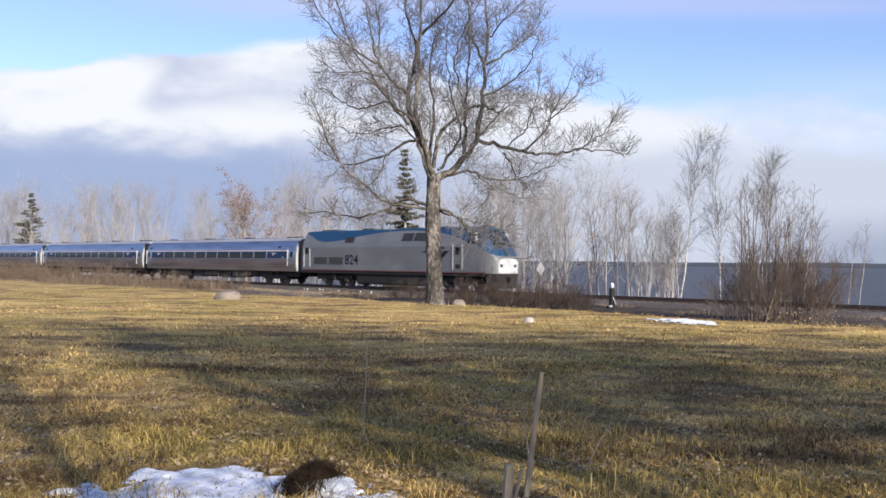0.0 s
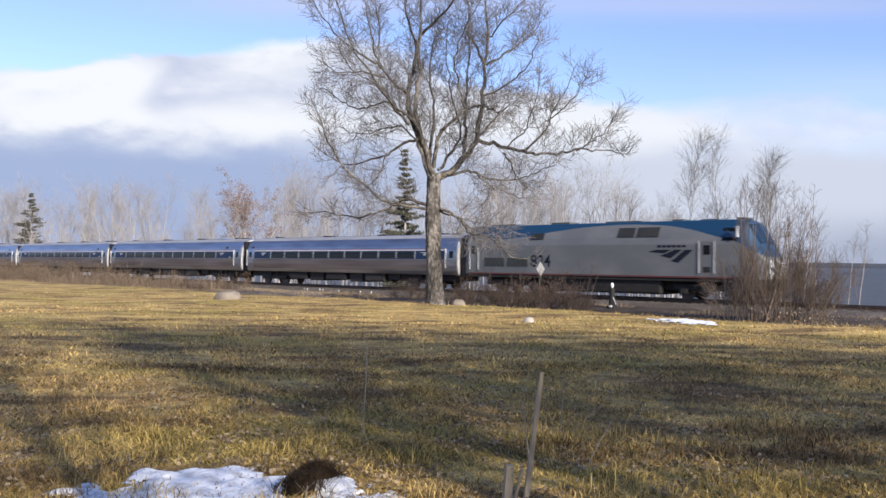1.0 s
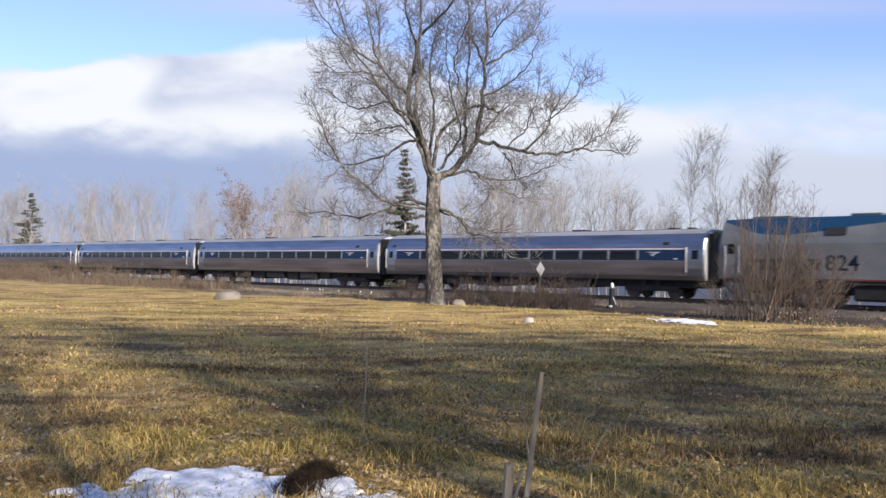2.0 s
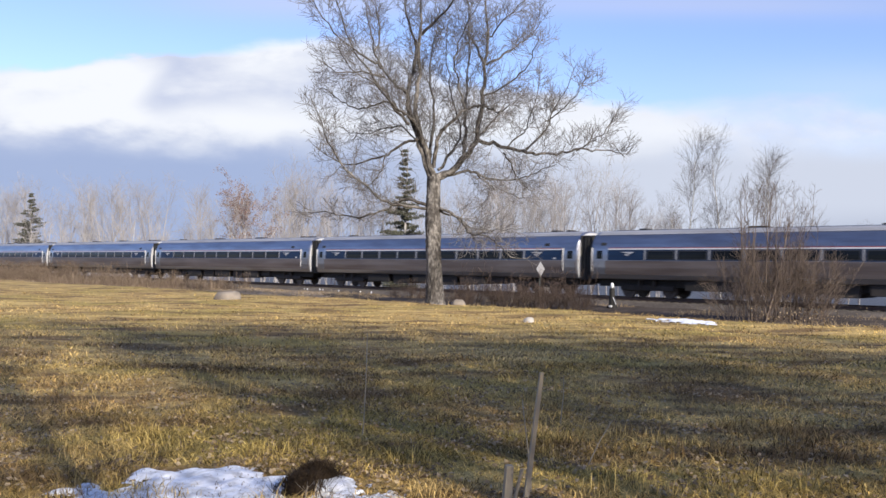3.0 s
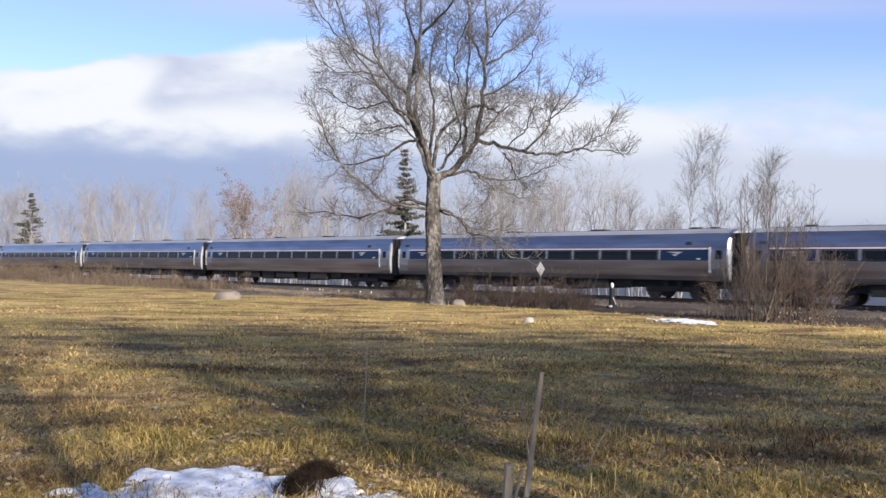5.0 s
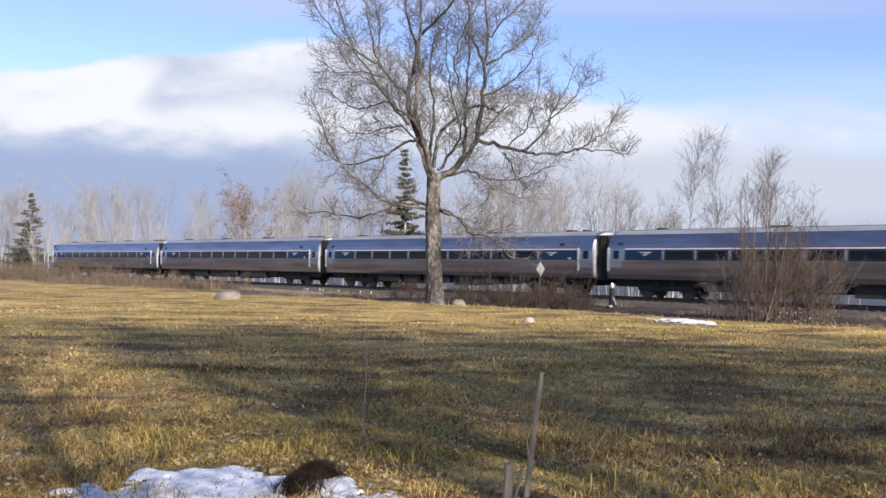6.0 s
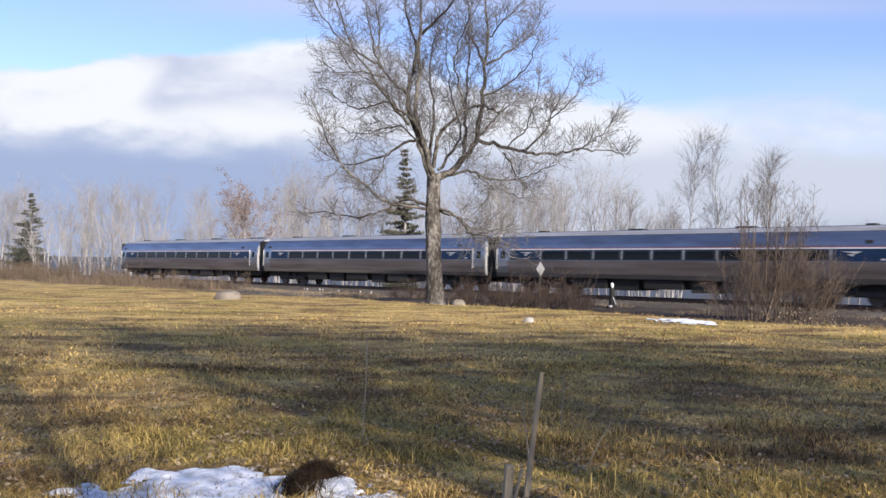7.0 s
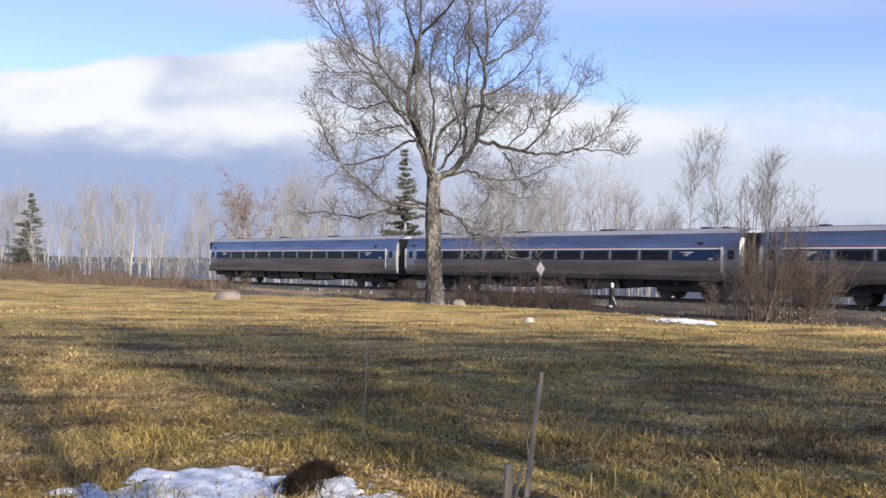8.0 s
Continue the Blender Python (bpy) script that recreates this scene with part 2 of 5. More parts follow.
M["stone"] = material("pale_stone", [(0.16, 0.132, 0.105), (0.29, 0.25, 0.205)], 0.9, scale=3, bump=0.6, bump_scale=12)
M["light_stone"] = material("light_stone", [(0.33, 0.30, 0.26), (0.50, 0.46, 0.41)], 0.9, scale=5, bump=0.6, bump_scale=16)
M["soil"] = material("dark_tussock", [(0.02, 0.014, 0.009), (0.055, 0.038, 0.024)], 0.95, scale=9, island=0.4, spec=0.1)
M["stake"] = material("weathered_wood", [(0.28, 0.23, 0.16), (0.46, 0.39, 0.28)], 0.85, scale=10, stretch=(3, 3, 0.3), bump=0.4, bump_scale=40)
M["steel"] = material("stainless_steel", [(0.27, 0.285, 0.325), (0.40, 0.42, 0.475)], 0.30, 0.92, scale=1.6, stretch=(0.25, 1, 1.5), dirt=((0.16, 0.145, 0.15), 1.2, 0.5))
M["end_paint"] = material("car_end_silver", [(0.48, 0.48, 0.49), (0.64, 0.64, 0.65)], 0.5, 0.2, scale=2, dirt=((0.25, 0.22, 0.2), 2.0, 0.4))
M["roof"] = material("coach_roof", [(0.30, 0.30, 0.31), (0.42, 0.42, 0.43)], 0.6, 0.3, scale=1.5, stretch=(0.3, 1, 1), dirt=((0.20, 0.19, 0.18), 1.0, 0.5))
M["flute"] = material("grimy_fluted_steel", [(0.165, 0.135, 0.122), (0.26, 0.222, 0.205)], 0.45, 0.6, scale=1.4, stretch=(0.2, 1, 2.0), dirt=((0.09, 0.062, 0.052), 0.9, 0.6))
M["band"] = material("blue_window_band", [(0.0045, 0.018, 0.052), (0.008, 0.027, 0.072)], 0.5, scale=1.2, spec=0.35)
M["white"] = material("white_stripe", [(0.50, 0.50, 0.52), (0.64, 0.64, 0.65)], 0.45, scale=2)
M["red"] = material("red_stripe", [(0.20, 0.028, 0.024), (0.30, 0.04, 0.034)], 0.45, scale=2)
M["sill_red"] = material("dull_red", [(0.10, 0.022, 0.020), (0.17, 0.030, 0.027)], 0.6, scale=2, dirt=((0.06, 0.04, 0.036), 1.0, 0.8))
M["screen"] = material("windscreen_glass", [(0.006, 0.016, 0.028), (0.010, 0.024, 0.040)], 0.08, scale=1, spec=0.6)
M["glass"] = material("tinted_glass", [(0.004, 0.005, 0.006), (0.009, 0.010, 0.011)], 0.14, scale=1, spec=0.2)
M["black"] = material("underframe_black", [(0.008, 0.0075, 0.007), (0.024, 0.021, 0.019)], 0.8, scale=4)
M["rubber"] = material("diaphragm_rubber", [(0.012, 0.012, 0.013), (0.03, 0.03, 0.03)], 0.75, scale=4)
M["wheel"] = material("wheel_steel", [(0.05, 0.04, 0.035), (0.12, 0.10, 0.09)], 0.5, 0.7, scale=5)
M["gear"] = material("underfloor_grey", [(0.014, 0.012, 0.011), (0.042, 0.036, 0.032)], 0.8, scale=3)
M["grille"] = material("grille_grey", [(0.055, 0.064, 0.058), (0.10, 0.11, 0.102)], 0.6, scale=5)
M["ink"] = material("navy_lettering", [(0.007, 0.010, 0.020), (0.014, 0.018, 0.032)], 0.75, scale=3, spec=0.2)
M["lamp"] = material("lens_white", [(0.75, 0.75, 0.72), (0.85, 0.85, 0.82)], 0.25, scale=3)


def loco_paint():
    """Silver sides, a blue roof whose lower edge swoops, a red line along the sill."""
    m = material("silver_and_blue_paint", [(0.128, 0.133, 0.134), (0.175, 0.181, 0.182)], 0.45, 0.15, scale=1.1, stretch=(0.4, 1, 1), dirt=((0.28, 0.26, 0.25), 1.0, 0.3))
    nt = m.node_tree
    N, Lk = nt.nodes.new, nt.links.new
    b = nt.nodes["Principled BSDF"]
    base = b.inputs["Base Color"].links[0].from_socket
    tc, sep = N("ShaderNodeTexCoord"), N("ShaderNodeSeparateXYZ")
    Lk(tc.outputs["Object"], sep.inputs[0])
    fx, fc = N("ShaderNodeMapRange"), N("ShaderNodeFloatCurve")
    Lk(sep.outputs[0], fx.inputs[0])
    fx.inputs[1].default_value, fx.inputs[2].default_value = -10.7, 10.9
    cv = fc.mapping.curves[0]
    edge = ((-10.7, 4.25), (-9.6, 3.9), (-8.0, 3.46), (-6.0, 3.52), (-3.5, 3.85), (-0.5, 4.12), (3.5, 4.1), (5.4, 3.85), (7.0, 3.45), (8.45, 3.05), (9.2, 2.62), (9.9, 2.30))
    while len(cv.points) < len(edge):
        cv.points.new(0.5, 0.5)
    for pt, (x, z) in zip(cv.points, edge):
        pt.location = ((x + 10.7) / 21.6, z / 5.0)
    fc.mapping.update()
    Lk(fx.outputs[0], fc.inputs["Value"])
    zz, gt = N("ShaderNodeMath"), N("ShaderNodeMath")
    zz.operation, gt.operation = "DIVIDE", "GREATER_THAN"
    Lk(sep.outputs[2], zz.inputs[0])
    zz.inputs[1].default_value = 5.0
    Lk(zz.outputs[0], gt.inputs[0])
    Lk(fc.outputs[0], gt.inputs[1])
    mx = N("ShaderNodeMix")
    mx.data_type = "RGBA"
    Lk(gt.outputs[0], mx.inputs[0])
    Lk(base, mx.inputs[6])
    mx.inputs[7].default_value = (0.010, 0.052, 0.115, 1)
    Lk(mx.outputs[2], b.inputs["Base Color"])
    return m


M["loco"] = loco_paint()


# ---- mesh helpers ----
def mesh_of(name, verts, faces, mat, smooth=False):
    me = bpy.data.meshes.new(name)
    me.from_pydata([tuple(v) for v in verts], [], faces)
    me.materials.append(mat)
    if smooth:
        me.shade_smooth()
    me.update()
    return me


def fast_mesh(name, verts, tris, mat, smooth=False):
    """A mesh of triangles from two arrays."""
    verts, tris = np.asarray(verts, "f4"), np.asarray(tris, "i4")
    me = bpy.data.meshes.new(name)
    me.vertices.add(len(verts))
    me.vertices.foreach_set("co", verts.ravel())
    me.loops.add(tris.size)
    me.loops.foreach_set("vertex_index", tris.ravel())
    me.polygons.add(len(tris))
    me.polygons.foreach_set("loop_start", np.arange(0, tris.size, 3, dtype="i4"))
    me.materials.append(mat)
    me.update(calc_edges=True)
    if smooth:
        me.shade_smooth()
    return me


def empty(name, m=None):
    e = new(name)
    e.empty_display_size = 0.2
    if m is not None:
        e.matrix_world = m
    return e


def child(name, me, parent, m=None, label=""):
    ob = new(name, me)
    ob.parent = parent
    if m is not None:
        ob.matrix_basis = m
    if label:
        tagged(ob, label)
    return ob


def part(name, bm, mat, parent, label="", m=None, smooth=False):
    me = bpy.data.meshes.new(name)
    bm.to_mesh(me)
    bm.free()
    me.materials.append(mat)
    if smooth:
        me.shade_smooth()
    return child(name, me, parent, m, label)


def box(bm, x0, x1, y0, y1, z0, z1, bevel=0.0):
    r = bmesh.ops.create_cube(bm, size=1.0, matrix=Matrix.Translation(((x0 + x1) / 2, (y0 + y1) / 2, (z0 + z1) / 2)) @ Matrix.Diagonal((x1 - x0, y1 - y0, z1 - z0, 1)))
    if bevel:
        es = list({e for v in r["verts"] for e in v.link_edges})
        bmesh.ops.bevel(bm, geom=es, offset=bevel, segments=2, affect="EDGES", profile=0.5)
    return bm


def boxed(*a, bevel=0.0):
    return box(bmesh.new(), *a, bevel=bevel)


def cyl(bm, p, q, r0, r1=None, n=12):
    p, q = Vector(p), Vector(q)
    d = q - p
    m = Matrix.Translation((p + q) / 2) @ d.to_track_quat("Z", "Y").to_matrix().to_4x4()
    bmesh.ops.create_cone(bm, cap_ends=True, segments=n, radius1=r0, radius2=r0 if r1 is None else r1, depth=d.length, matrix=m)
    return bm


def loft(rings, closed_ends=True):
    """Skin over rings of equal vertex count."""
    bm = bmesh.new()
    vs = [[bm.verts.new(p) for p in ring] for ring in rings]
    n = len(rings[0])
    for a, b in zip(vs, vs[1:]):
        for i in range(n):
            bm.faces.new((a[i], a[(i + 1) % n], b[(i + 1) % n], b[i]))
    if closed_ends:
        bm.faces.new(vs[0][::-1])
        bm.faces.new(vs[-1])
    bmesh.ops.recalc_face_normals(bm, faces=bm.faces)
    return bm


# ---- ground, lake ----
def step(a, b, x):
    t = min(1.0, max(0.0, (x - a) / (b - a)))
    return t * t * (3 - 2 * t)


def ground_height(x, y):
    u, v = off_track(x, y)
    edge = -16.6 + 0.9 * noise.noise(Vector((u * 0.09, 3.3, 0)))
    z = 0.10 - 0.42 * step(edge - 0.6, edge + 2.2, v)
    z -= 0.06 * step(-6, -2.6, v) + 0.3 * step(-2.6, -1.9, v)
    z -= 0.70 * step(2, 8, v) + 3.3 * step(8, 34, v) + 3.0 * step(34, 90, v)
    d = math.hypot(x, y)
    bumps = 0.10 * noise.noise(Vector((x * 0.16, y * 0.16, 0))) + 0.035 * noise.noise(Vector((x * 0.7, y * 0.7, 4))) + 0.05 * noise.noise(Vector((x * 0.22, y * 0.6, 8)))
    return z + bumps * min(1.0, d / 8) * (1 - 0.8 * step(-7, -3, v))


def build_ground():
    ang = list(np.arange(-46, 46, 0.45)) + list(np.arange(46, 314, 4.0))
    rad = [0.0] + list(np.geomspace(1.2, 130, 150)) + list(np.geomspace(140, 4700, 14))
    verts, faces = [], []
    for r in rad:
        for d in ang:
            x, y = r * math.sin(radians(d)), r * math.cos(radians(d))
            verts.append((x, y, ground_height(x, y)))
    n = len(ang)
    for i in range(len(rad) - 1):
        for j in range(n):
            k = (j + 1) % n
            faces.append((i * n + j, i * n + k, (i + 1) * n + k, (i + 1) * n + j))
    me = mesh_of("ground", verts, faces, M["ground"], True)
    me.materials.append(M["verge"])
    me.materials.append(M["cinder"])
    slots = []
    for f in faces:
        x, y = verts[f[2]][0], verts[f[2]][1]
        u, v = off_track(x, y)
        wave = noise.noise(Vector((u * 0.3, 1.3, 0)))
        bare = v > -14.6 + wave and u > 4 - (v + 14) * 1.1 + 2 * wave
        slots.append(2 if bare else 1 if v > -15.9 + 1.2 * wave else 0)
    me.polygons.foreach_set("material_index", slots)
    ob = new("ground", me)
    tagged(ob, "dry tan and green lawn falling to a weedy verge", "ground", kind="structure")


def build_lake():
    c = [on_track(-5200, 26), on_track(5200, 26), on_track(5200, 5600), on_track(-5200, 5600)]
    ob = new("water", mesh_of("water", [(p.x, p.y, -4.0) for p in c], [(0, 3, 2, 1)], M["water"]))
    tagged(ob, "grey-blue lake beyond the railway line", "lake", kind="structure")
    verts, faces = [], []
    k = 160
    for i in range(k + 1):
        th = radians(-75 + 150 * i / k)
        h = 8 + 5 * noise.noise(Vector((i * 0.11, 0, 0))) + 2 * noise.noise(Vector((i * 0.6, 5, 0)))
        for r, z in ((3000, -5.0), (3040, h), (3500, h + 4), (3900, -6.0)):
            verts.append((r * math.sin(th), r * math.cos(th), z))
    for i in range(k):
        for j in range(3):
            a = i * 4 + j
            faces.append((a, a + 4, a + 5, a + 1))
    ob = new("backdrop", mesh_of("backdrop", verts, faces, M["shore"], True))
    tagged(ob, "low dark wooded shore across the lake", "shore", kind="structure")


def build_track():
    prof = ((-2.75, -0.50), (-1.75, -0.20), (1.75, -0.20), (3.1, -0.85))
    verts, faces = [], []
    us = np.arange(-420, 121, 1.5)
    for u in us:
        for v, z in prof:
            verts.append(on_track(u, v + 0.1 * noise.noise(Vector((u * 0.7, v, 0))), z + 0.04 * noise.noise(Vector((u * 1.3, v, 2)))))
    for i in range(len(us) - 1):
        for j in range(3):
            a = i * 4 + j
            faces.append((a, a + 1, a + 5, a + 4))
    bed = new("railway_track", mesh_of("railway_track", verts, faces, M["ballast"]))
    tagged(bed, "single railway track on grey ballast", "railway track", kind="structure")
    prof = ((-0.075, -0.17), (0.075, -0.17), (0.075, -0.15), (0.012, -0.13), (0.012, -0.04), (0.036, -0.03), (0.036, 0.0), (-0.036, 0.0), (-0.036, -0.03), (-0.012, -0.04), (-0.012, -0.13), (-0.075, -0.15))
    for side in (-0.7535, 0.7535):
        rings = [[on_track(u, side + v, z) for v, z in prof] for u in (-420, 120)]
        part("rail", loft(rings), M["rail"], bed, "brown steel rail")
    bm = boxed(-0.115, 0.115, -1.3, 1.3, -0.20, -0.172, bevel=0.008)
    me = bpy.data.meshes.new("tie")
    bm.to_mesh(me)
    bm.free()
    me.materials.append(M["tie"])
    rnd = random.Random(4)
    for i in range(280):
        u = -105 + i * 0.52
        child("tie", me, bed, Matrix.Translation(on_track(u, rnd.uniform(-0.05, 0.05), rnd.uniform(0, 0.01))) @ pose(0, 0, 0, 0, 0, -43.96 + rnd.uniform(-1, 1)))


# ---- trees ----
def tubes(lines, mat, name):
    """One mesh of tapered tubes. Each line: points (k, 3) and radii (k)."""
    V, T, base = [], [], 0
    for pts, rad in lines:
        pts, rad = np.asarray(pts, float), np.asarray(rad, float)
        k = len(pts)
        n = 9 if rad[0] > 0.12 else 5 if rad[0] > 0.03 else 3
        tan = np.gradient(pts, axis=0)
        tan /= np.linalg.norm(tan, axis=1)[:, None] + 1e-9
        ref = np.array((0.31, 0.87, 0.12)) if abs(tan[0] @ np.array((0.31, 0.87, 0.12))) < 0.85 else np.array((1.0, 0, 0))
        s = np.cross(tan, ref)
        s /= np.linalg.norm(s, axis=1)[:, None] + 1e-9
        t = np.cross(tan, s)
        th = np.arange(n) * 2 * np.pi / n
        ring = pts[:, None] + rad[:, None, None] * (np.cos(th)[None, :, None] * s[:, None] + np.sin(th)[None, :, None] * t[:, None])
        V.append(ring.reshape(-1, 3))
        i, j = np.meshgrid(np.arange(k - 1), np.arange(n), indexing="ij")
        a = base + i * n + j
        b = base + i * n + (j + 1) % n
        T.append(np.stack((a, b, b + n), -1).reshape(-1, 3))
        T.append(np.stack((a, b + n, a + n), -1).reshape(-1, 3))
        base += k * n
    return fast_mesh(name, np.concatenate(V), np.concatenate(T), mat, True)


def wander(rng, start, way, length, r0, r1, steps, wobble, rise):
    """A crooked line that starts along way and slowly turns up."""
    pts, p, d = [np.array(start)], np.array(start, float), np.array(way, float)
    d /= np.linalg.norm(d)
    for _ in range(steps):
        d = d + rng.normal(0, wobble, 3) + np.array((0, 0, rise))
        d /= np.linalg.norm(d)
        p = p + d * length / steps
        pts.append(p.copy())
    return np.array(pts), np.linspace(r0, r1, steps + 1)


def side_shoots(rng, line, count, lo, spread, length, thin, rise, wobble=0.16, steps=5, rmin=0.005):
    """Shoots that leave a line between lo and its tip, longer near its base."""
    pts, rad = line
    out = []
    for q in np.sort(rng.uniform(lo, 0.98, count)):
        f = q * (len(pts) - 1)
        i = min(int(f), len(pts) - 2)
        p = pts[i] + (pts[i + 1] - pts[i]) * (f - i)
        r = rad[i] + (rad[i + 1] - rad[i]) * (f - i)
        d = pts[i + 1] - pts[i]
        d /= np.linalg.norm(d) + 1e-9
        side = np.cross(d, rng.normal(0, 1, 3))
        side /= np.linalg.norm(side) + 1e-9
        a = rng.uniform(*spread)
        way = d * math.cos(a) + side * math.sin(a)
        L = length * rng.uniform(0.55, 1.25) * (1.15 - 0.6 * q)
        ra = max(rmin, min(r * 0.75, L * thin))
        out.append(wander(rng, p, way, L, ra, max(rmin * 0.7, ra * 0.3), steps, wobble, rise))
    return out


def bend(points, depth, r0, r1, rng, extra=4, jitter=0.035):
    """A limb through a few (sideways, height) marks in metres, running depth metres towards or away from the view."""
    P = np.array([(x, 0.0, z) for x, z in points], float)
    P[:, 1] = np.linspace(0, depth, len(P))
    out = []
    for i in range(len(P) - 1):
        p0, p1, p2, p3 = P[max(i - 1, 0)], P[i], P[i + 1], P[min(i + 2, len(P) - 1)]
        for t in np.arange(extra) / extra:
            out.append(0.5 * (2 * p1 + (p2 - p0) * t + (2 * p0 - 5 * p1 + 4 * p2 - p3) * t * t + (3 * p1 - p0 - 3 * p2 + p3) * t ** 3))
    out.append(P[-1])
    out = np.array(out)
    out[1:] += rng.normal(0, jitter, (len(out) - 1, 3))
    return out, np.linspace(r0, r1, len(out))


def lawn_tree():
    """The big bare tree at the lawn's edge."""
    rng = np.random.default_rng(11)
    at = (-0.05, 38.7)
    zb = ground_height(*at) - 0.1
    tree = tagged(empty("bare_tree", Matrix.Translation((*at, zb))), "large bare deciduous tree with grey-brown bark on the lawn", "tree")
    trunk_line = [(-0.27, 0.0), (-0.33, 1.6), (-0.40, 3.4), (-0.42, 4.6), (-0.38, 5.8)]
    limbs = []
    limbs.append(bend([(-0.5, 5.6), (-1.0, 7.2), (-1.4, 8.5), (-1.6, 9.6), (-1.3, 10.8), (-1.3, 11.9), (-1.7, 13.2), (-1.9, 15.6)], 0.6, 0.139, 0.03, rng))
    limbs.append(bend([(-0.4, 5.7), (-0.8, 7.1), (-1.2, 8.6), (-1.1, 10.3), (-1.1, 11.6), (-1.0, 13.1), (-1.1, 15.8)], -0.5, 0.139, 0.03, rng))
    limbs.append(bend([(-1.0, 12.1), (-0.4, 12.5), (0.4, 13.2), (1.3, 14.6)], -2.2, 0.082, 0.02, rng))
    limbs.append(bend([(-1.6, 9.5), (-2.1, 9.9), (-2.7, 10.6), (-3.1, 11.5), (-3.4, 12.7), (-3.7, 14.1)], 1.6, 0.082, 0.018, rng))
    limbs.append(bend([(-3.1, 11.3), (-2.9, 12.3), (-3.1, 13.5), (-3.3, 14.6)], 2.2, 0.049, 0.014, rng))
    limbs.append(bend([(-1.5, 8.1), (-2.2, 8.9), (-3.0, 10.0), (-3.9, 11.1), (-4.4, 12.5), (-4.8, 13.8)], -1.8, 0.074, 0.016, rng))
    limbs.append(bend([(-1.7, 8.5), (-2.4, 9.2), (-3.1, 9.1), (-3.9, 9.0), (-4.7, 9.4), (-5.3, 9.9), (-5.9, 10.2)], 2.4, 0.057, 0.014, rng))
    limbs.append(bend([(-2.6, 10.2), (-3.6, 10.3), (-4.7, 10.3), (-5.2, 10.6)], -1.2, 0.049, 0.013, rng))
    limbs.append(bend([(-2.7, 10.6), (-3.2, 10.8), (-4.1, 11.3), (-5.1, 12.3), (-5.7, 13.3)], -2.6, 0.057, 0.014, rng))
    limbs.append(bend([(-0.6, 4.4), (-1.9, 4.5), (-2.6, 4.7), (-3.3, 5.3), (-4.2, 6.0), (-4.8, 7.0), (-5.2, 8.0), (-5.6, 9.1)], -2.0, 0.074, 0.016, rng))
    limbs.append(bend([(-0.6, 4.5), (-1.6, 4.8), (-2.1, 4.6), (-2.8, 4.3), (-3.8, 4.0), (-4.7, 4.2), (-6.2, 4.3)], 1.4, 0.082, 0.016, rng))
    limbs.append(bend([(-1.0, 7.5), (-1.7, 7.3), (-2.3, 6.9), (-3.2, 6.6), (-4.3, 6.4), (-5.1, 6.7), (-5.9, 7.3)], 1.0, 0.074, 0.016, rng))
    limbs.append(bend([(-2.5, 6.8), (-2.7, 6.1), (-3.2, 5.5), (-3.8, 5.0)], 0.6, 0.033, 0.012, rng))
    limbs.append(bend([(-0.3, 5.8), (0.5, 6.1), (1.0, 6.7), (1.4, 7.3), (1.7, 8.8), (1.8, 10.0), (1.8, 11.1), (1.9, 12.1), (1.6, 15.1)], -0.9, 0.164, 0.03, rng))
    limbs.append(bend([(1.8, 10.8), (1.4, 11.9), (1.2, 12.5), (1.3, 14.3)], 1.9, 0.057, 0.015, rng))
    limbs.append(bend([(0.9, 6.6), (1.0, 7.7), (1.0, 8.9), (1.1, 10.3), (1.2, 12.2), (1.0, 15.1)], 1.8, 0.090, 0.02, rng))
    limbs.append(bend([(1.0, 8.8), (0.6, 10.0), (0.5, 10.8), (1.0, 12.1), (1.6, 13.1)], -2.3, 0.049, 0.014, rng))
    limbs.append(bend([(1.9, 11.8), (2.4, 12.4), (3.2, 13.1), (4.0, 14.2)], -1.4, 0.049, 0.013, rng))
    limbs.append(bend([(1.9, 10.8), (2.7, 11.4), (3.4, 12.0), (4.0, 12.5), (4.5, 13.3)], 2.0, 0.057, 0.014, rng))
    limbs.append(bend([(1.8, 9.4), (2.6, 9.7), (3.3, 10.2), (3.8, 10.8), (4.0, 11.6)], -2.0, 0.049, 0.013, rng))
    limbs.append(bend([(-0.4, 6.2), (-0.2, 7.4), (0.2, 8.0), (1.0, 8.6), (1.6, 8.7), (2.1, 8.5), (2.4, 8.3), (2.8, 8.6)], -2.6, 0.098, 0.016, rng))
    limbs.append(bend([(1.5, 7.4), (2.2, 7.3), (2.7, 7.1), (3.5, 6.9), (4.3, 6.8), (5.2, 6.8), (5.9, 7.0), (6.6, 6.9), (7.4, 6.9), (7.8, 6.6)], -1.2, 0.098, 0.016, rng))
    limbs.append(bend([(5.9, 7.0), (6.6, 7.4), (7.1, 7.8), (7.6, 8.8)], -0.4, 0.041, 0.012, rng))
    limbs.append(bend([(2.7, 7.1), (3.6, 7.8), (3.9, 8.5), (4.3, 9.8), (4.4, 10.6)], 1.3, 0.041, 0.012, rng))
    limbs.append(bend([(3.6, 6.9), (4.5, 7.8), (4.7, 8.5), (5.1, 9.2), (5.6, 10.4)], -1.8, 0.049, 0.012, rng))
    limbs.append(bend([(4.6, 8.3), (5.6, 9.1), (6.2, 10.1)], -0.9, 0.033, 0.012, rng))
    limbs.append(bend([(-0.2, 5.7), (0.7, 6.0), (1.2, 6.1), (1.5, 6.0), (2.2, 5.8), (3.2, 5.8), (3.9, 6.0), (4.6, 6.3), (5.3, 6.6)], 1.5, 0.074, 0.015, rng))
    limbs.append(bend([(1.4, 6.0), (2.0, 5.6), (2.4, 5.4), (3.3, 5.1), (4.2, 5.0)], 2.0, 0.041, 0.012, rng))
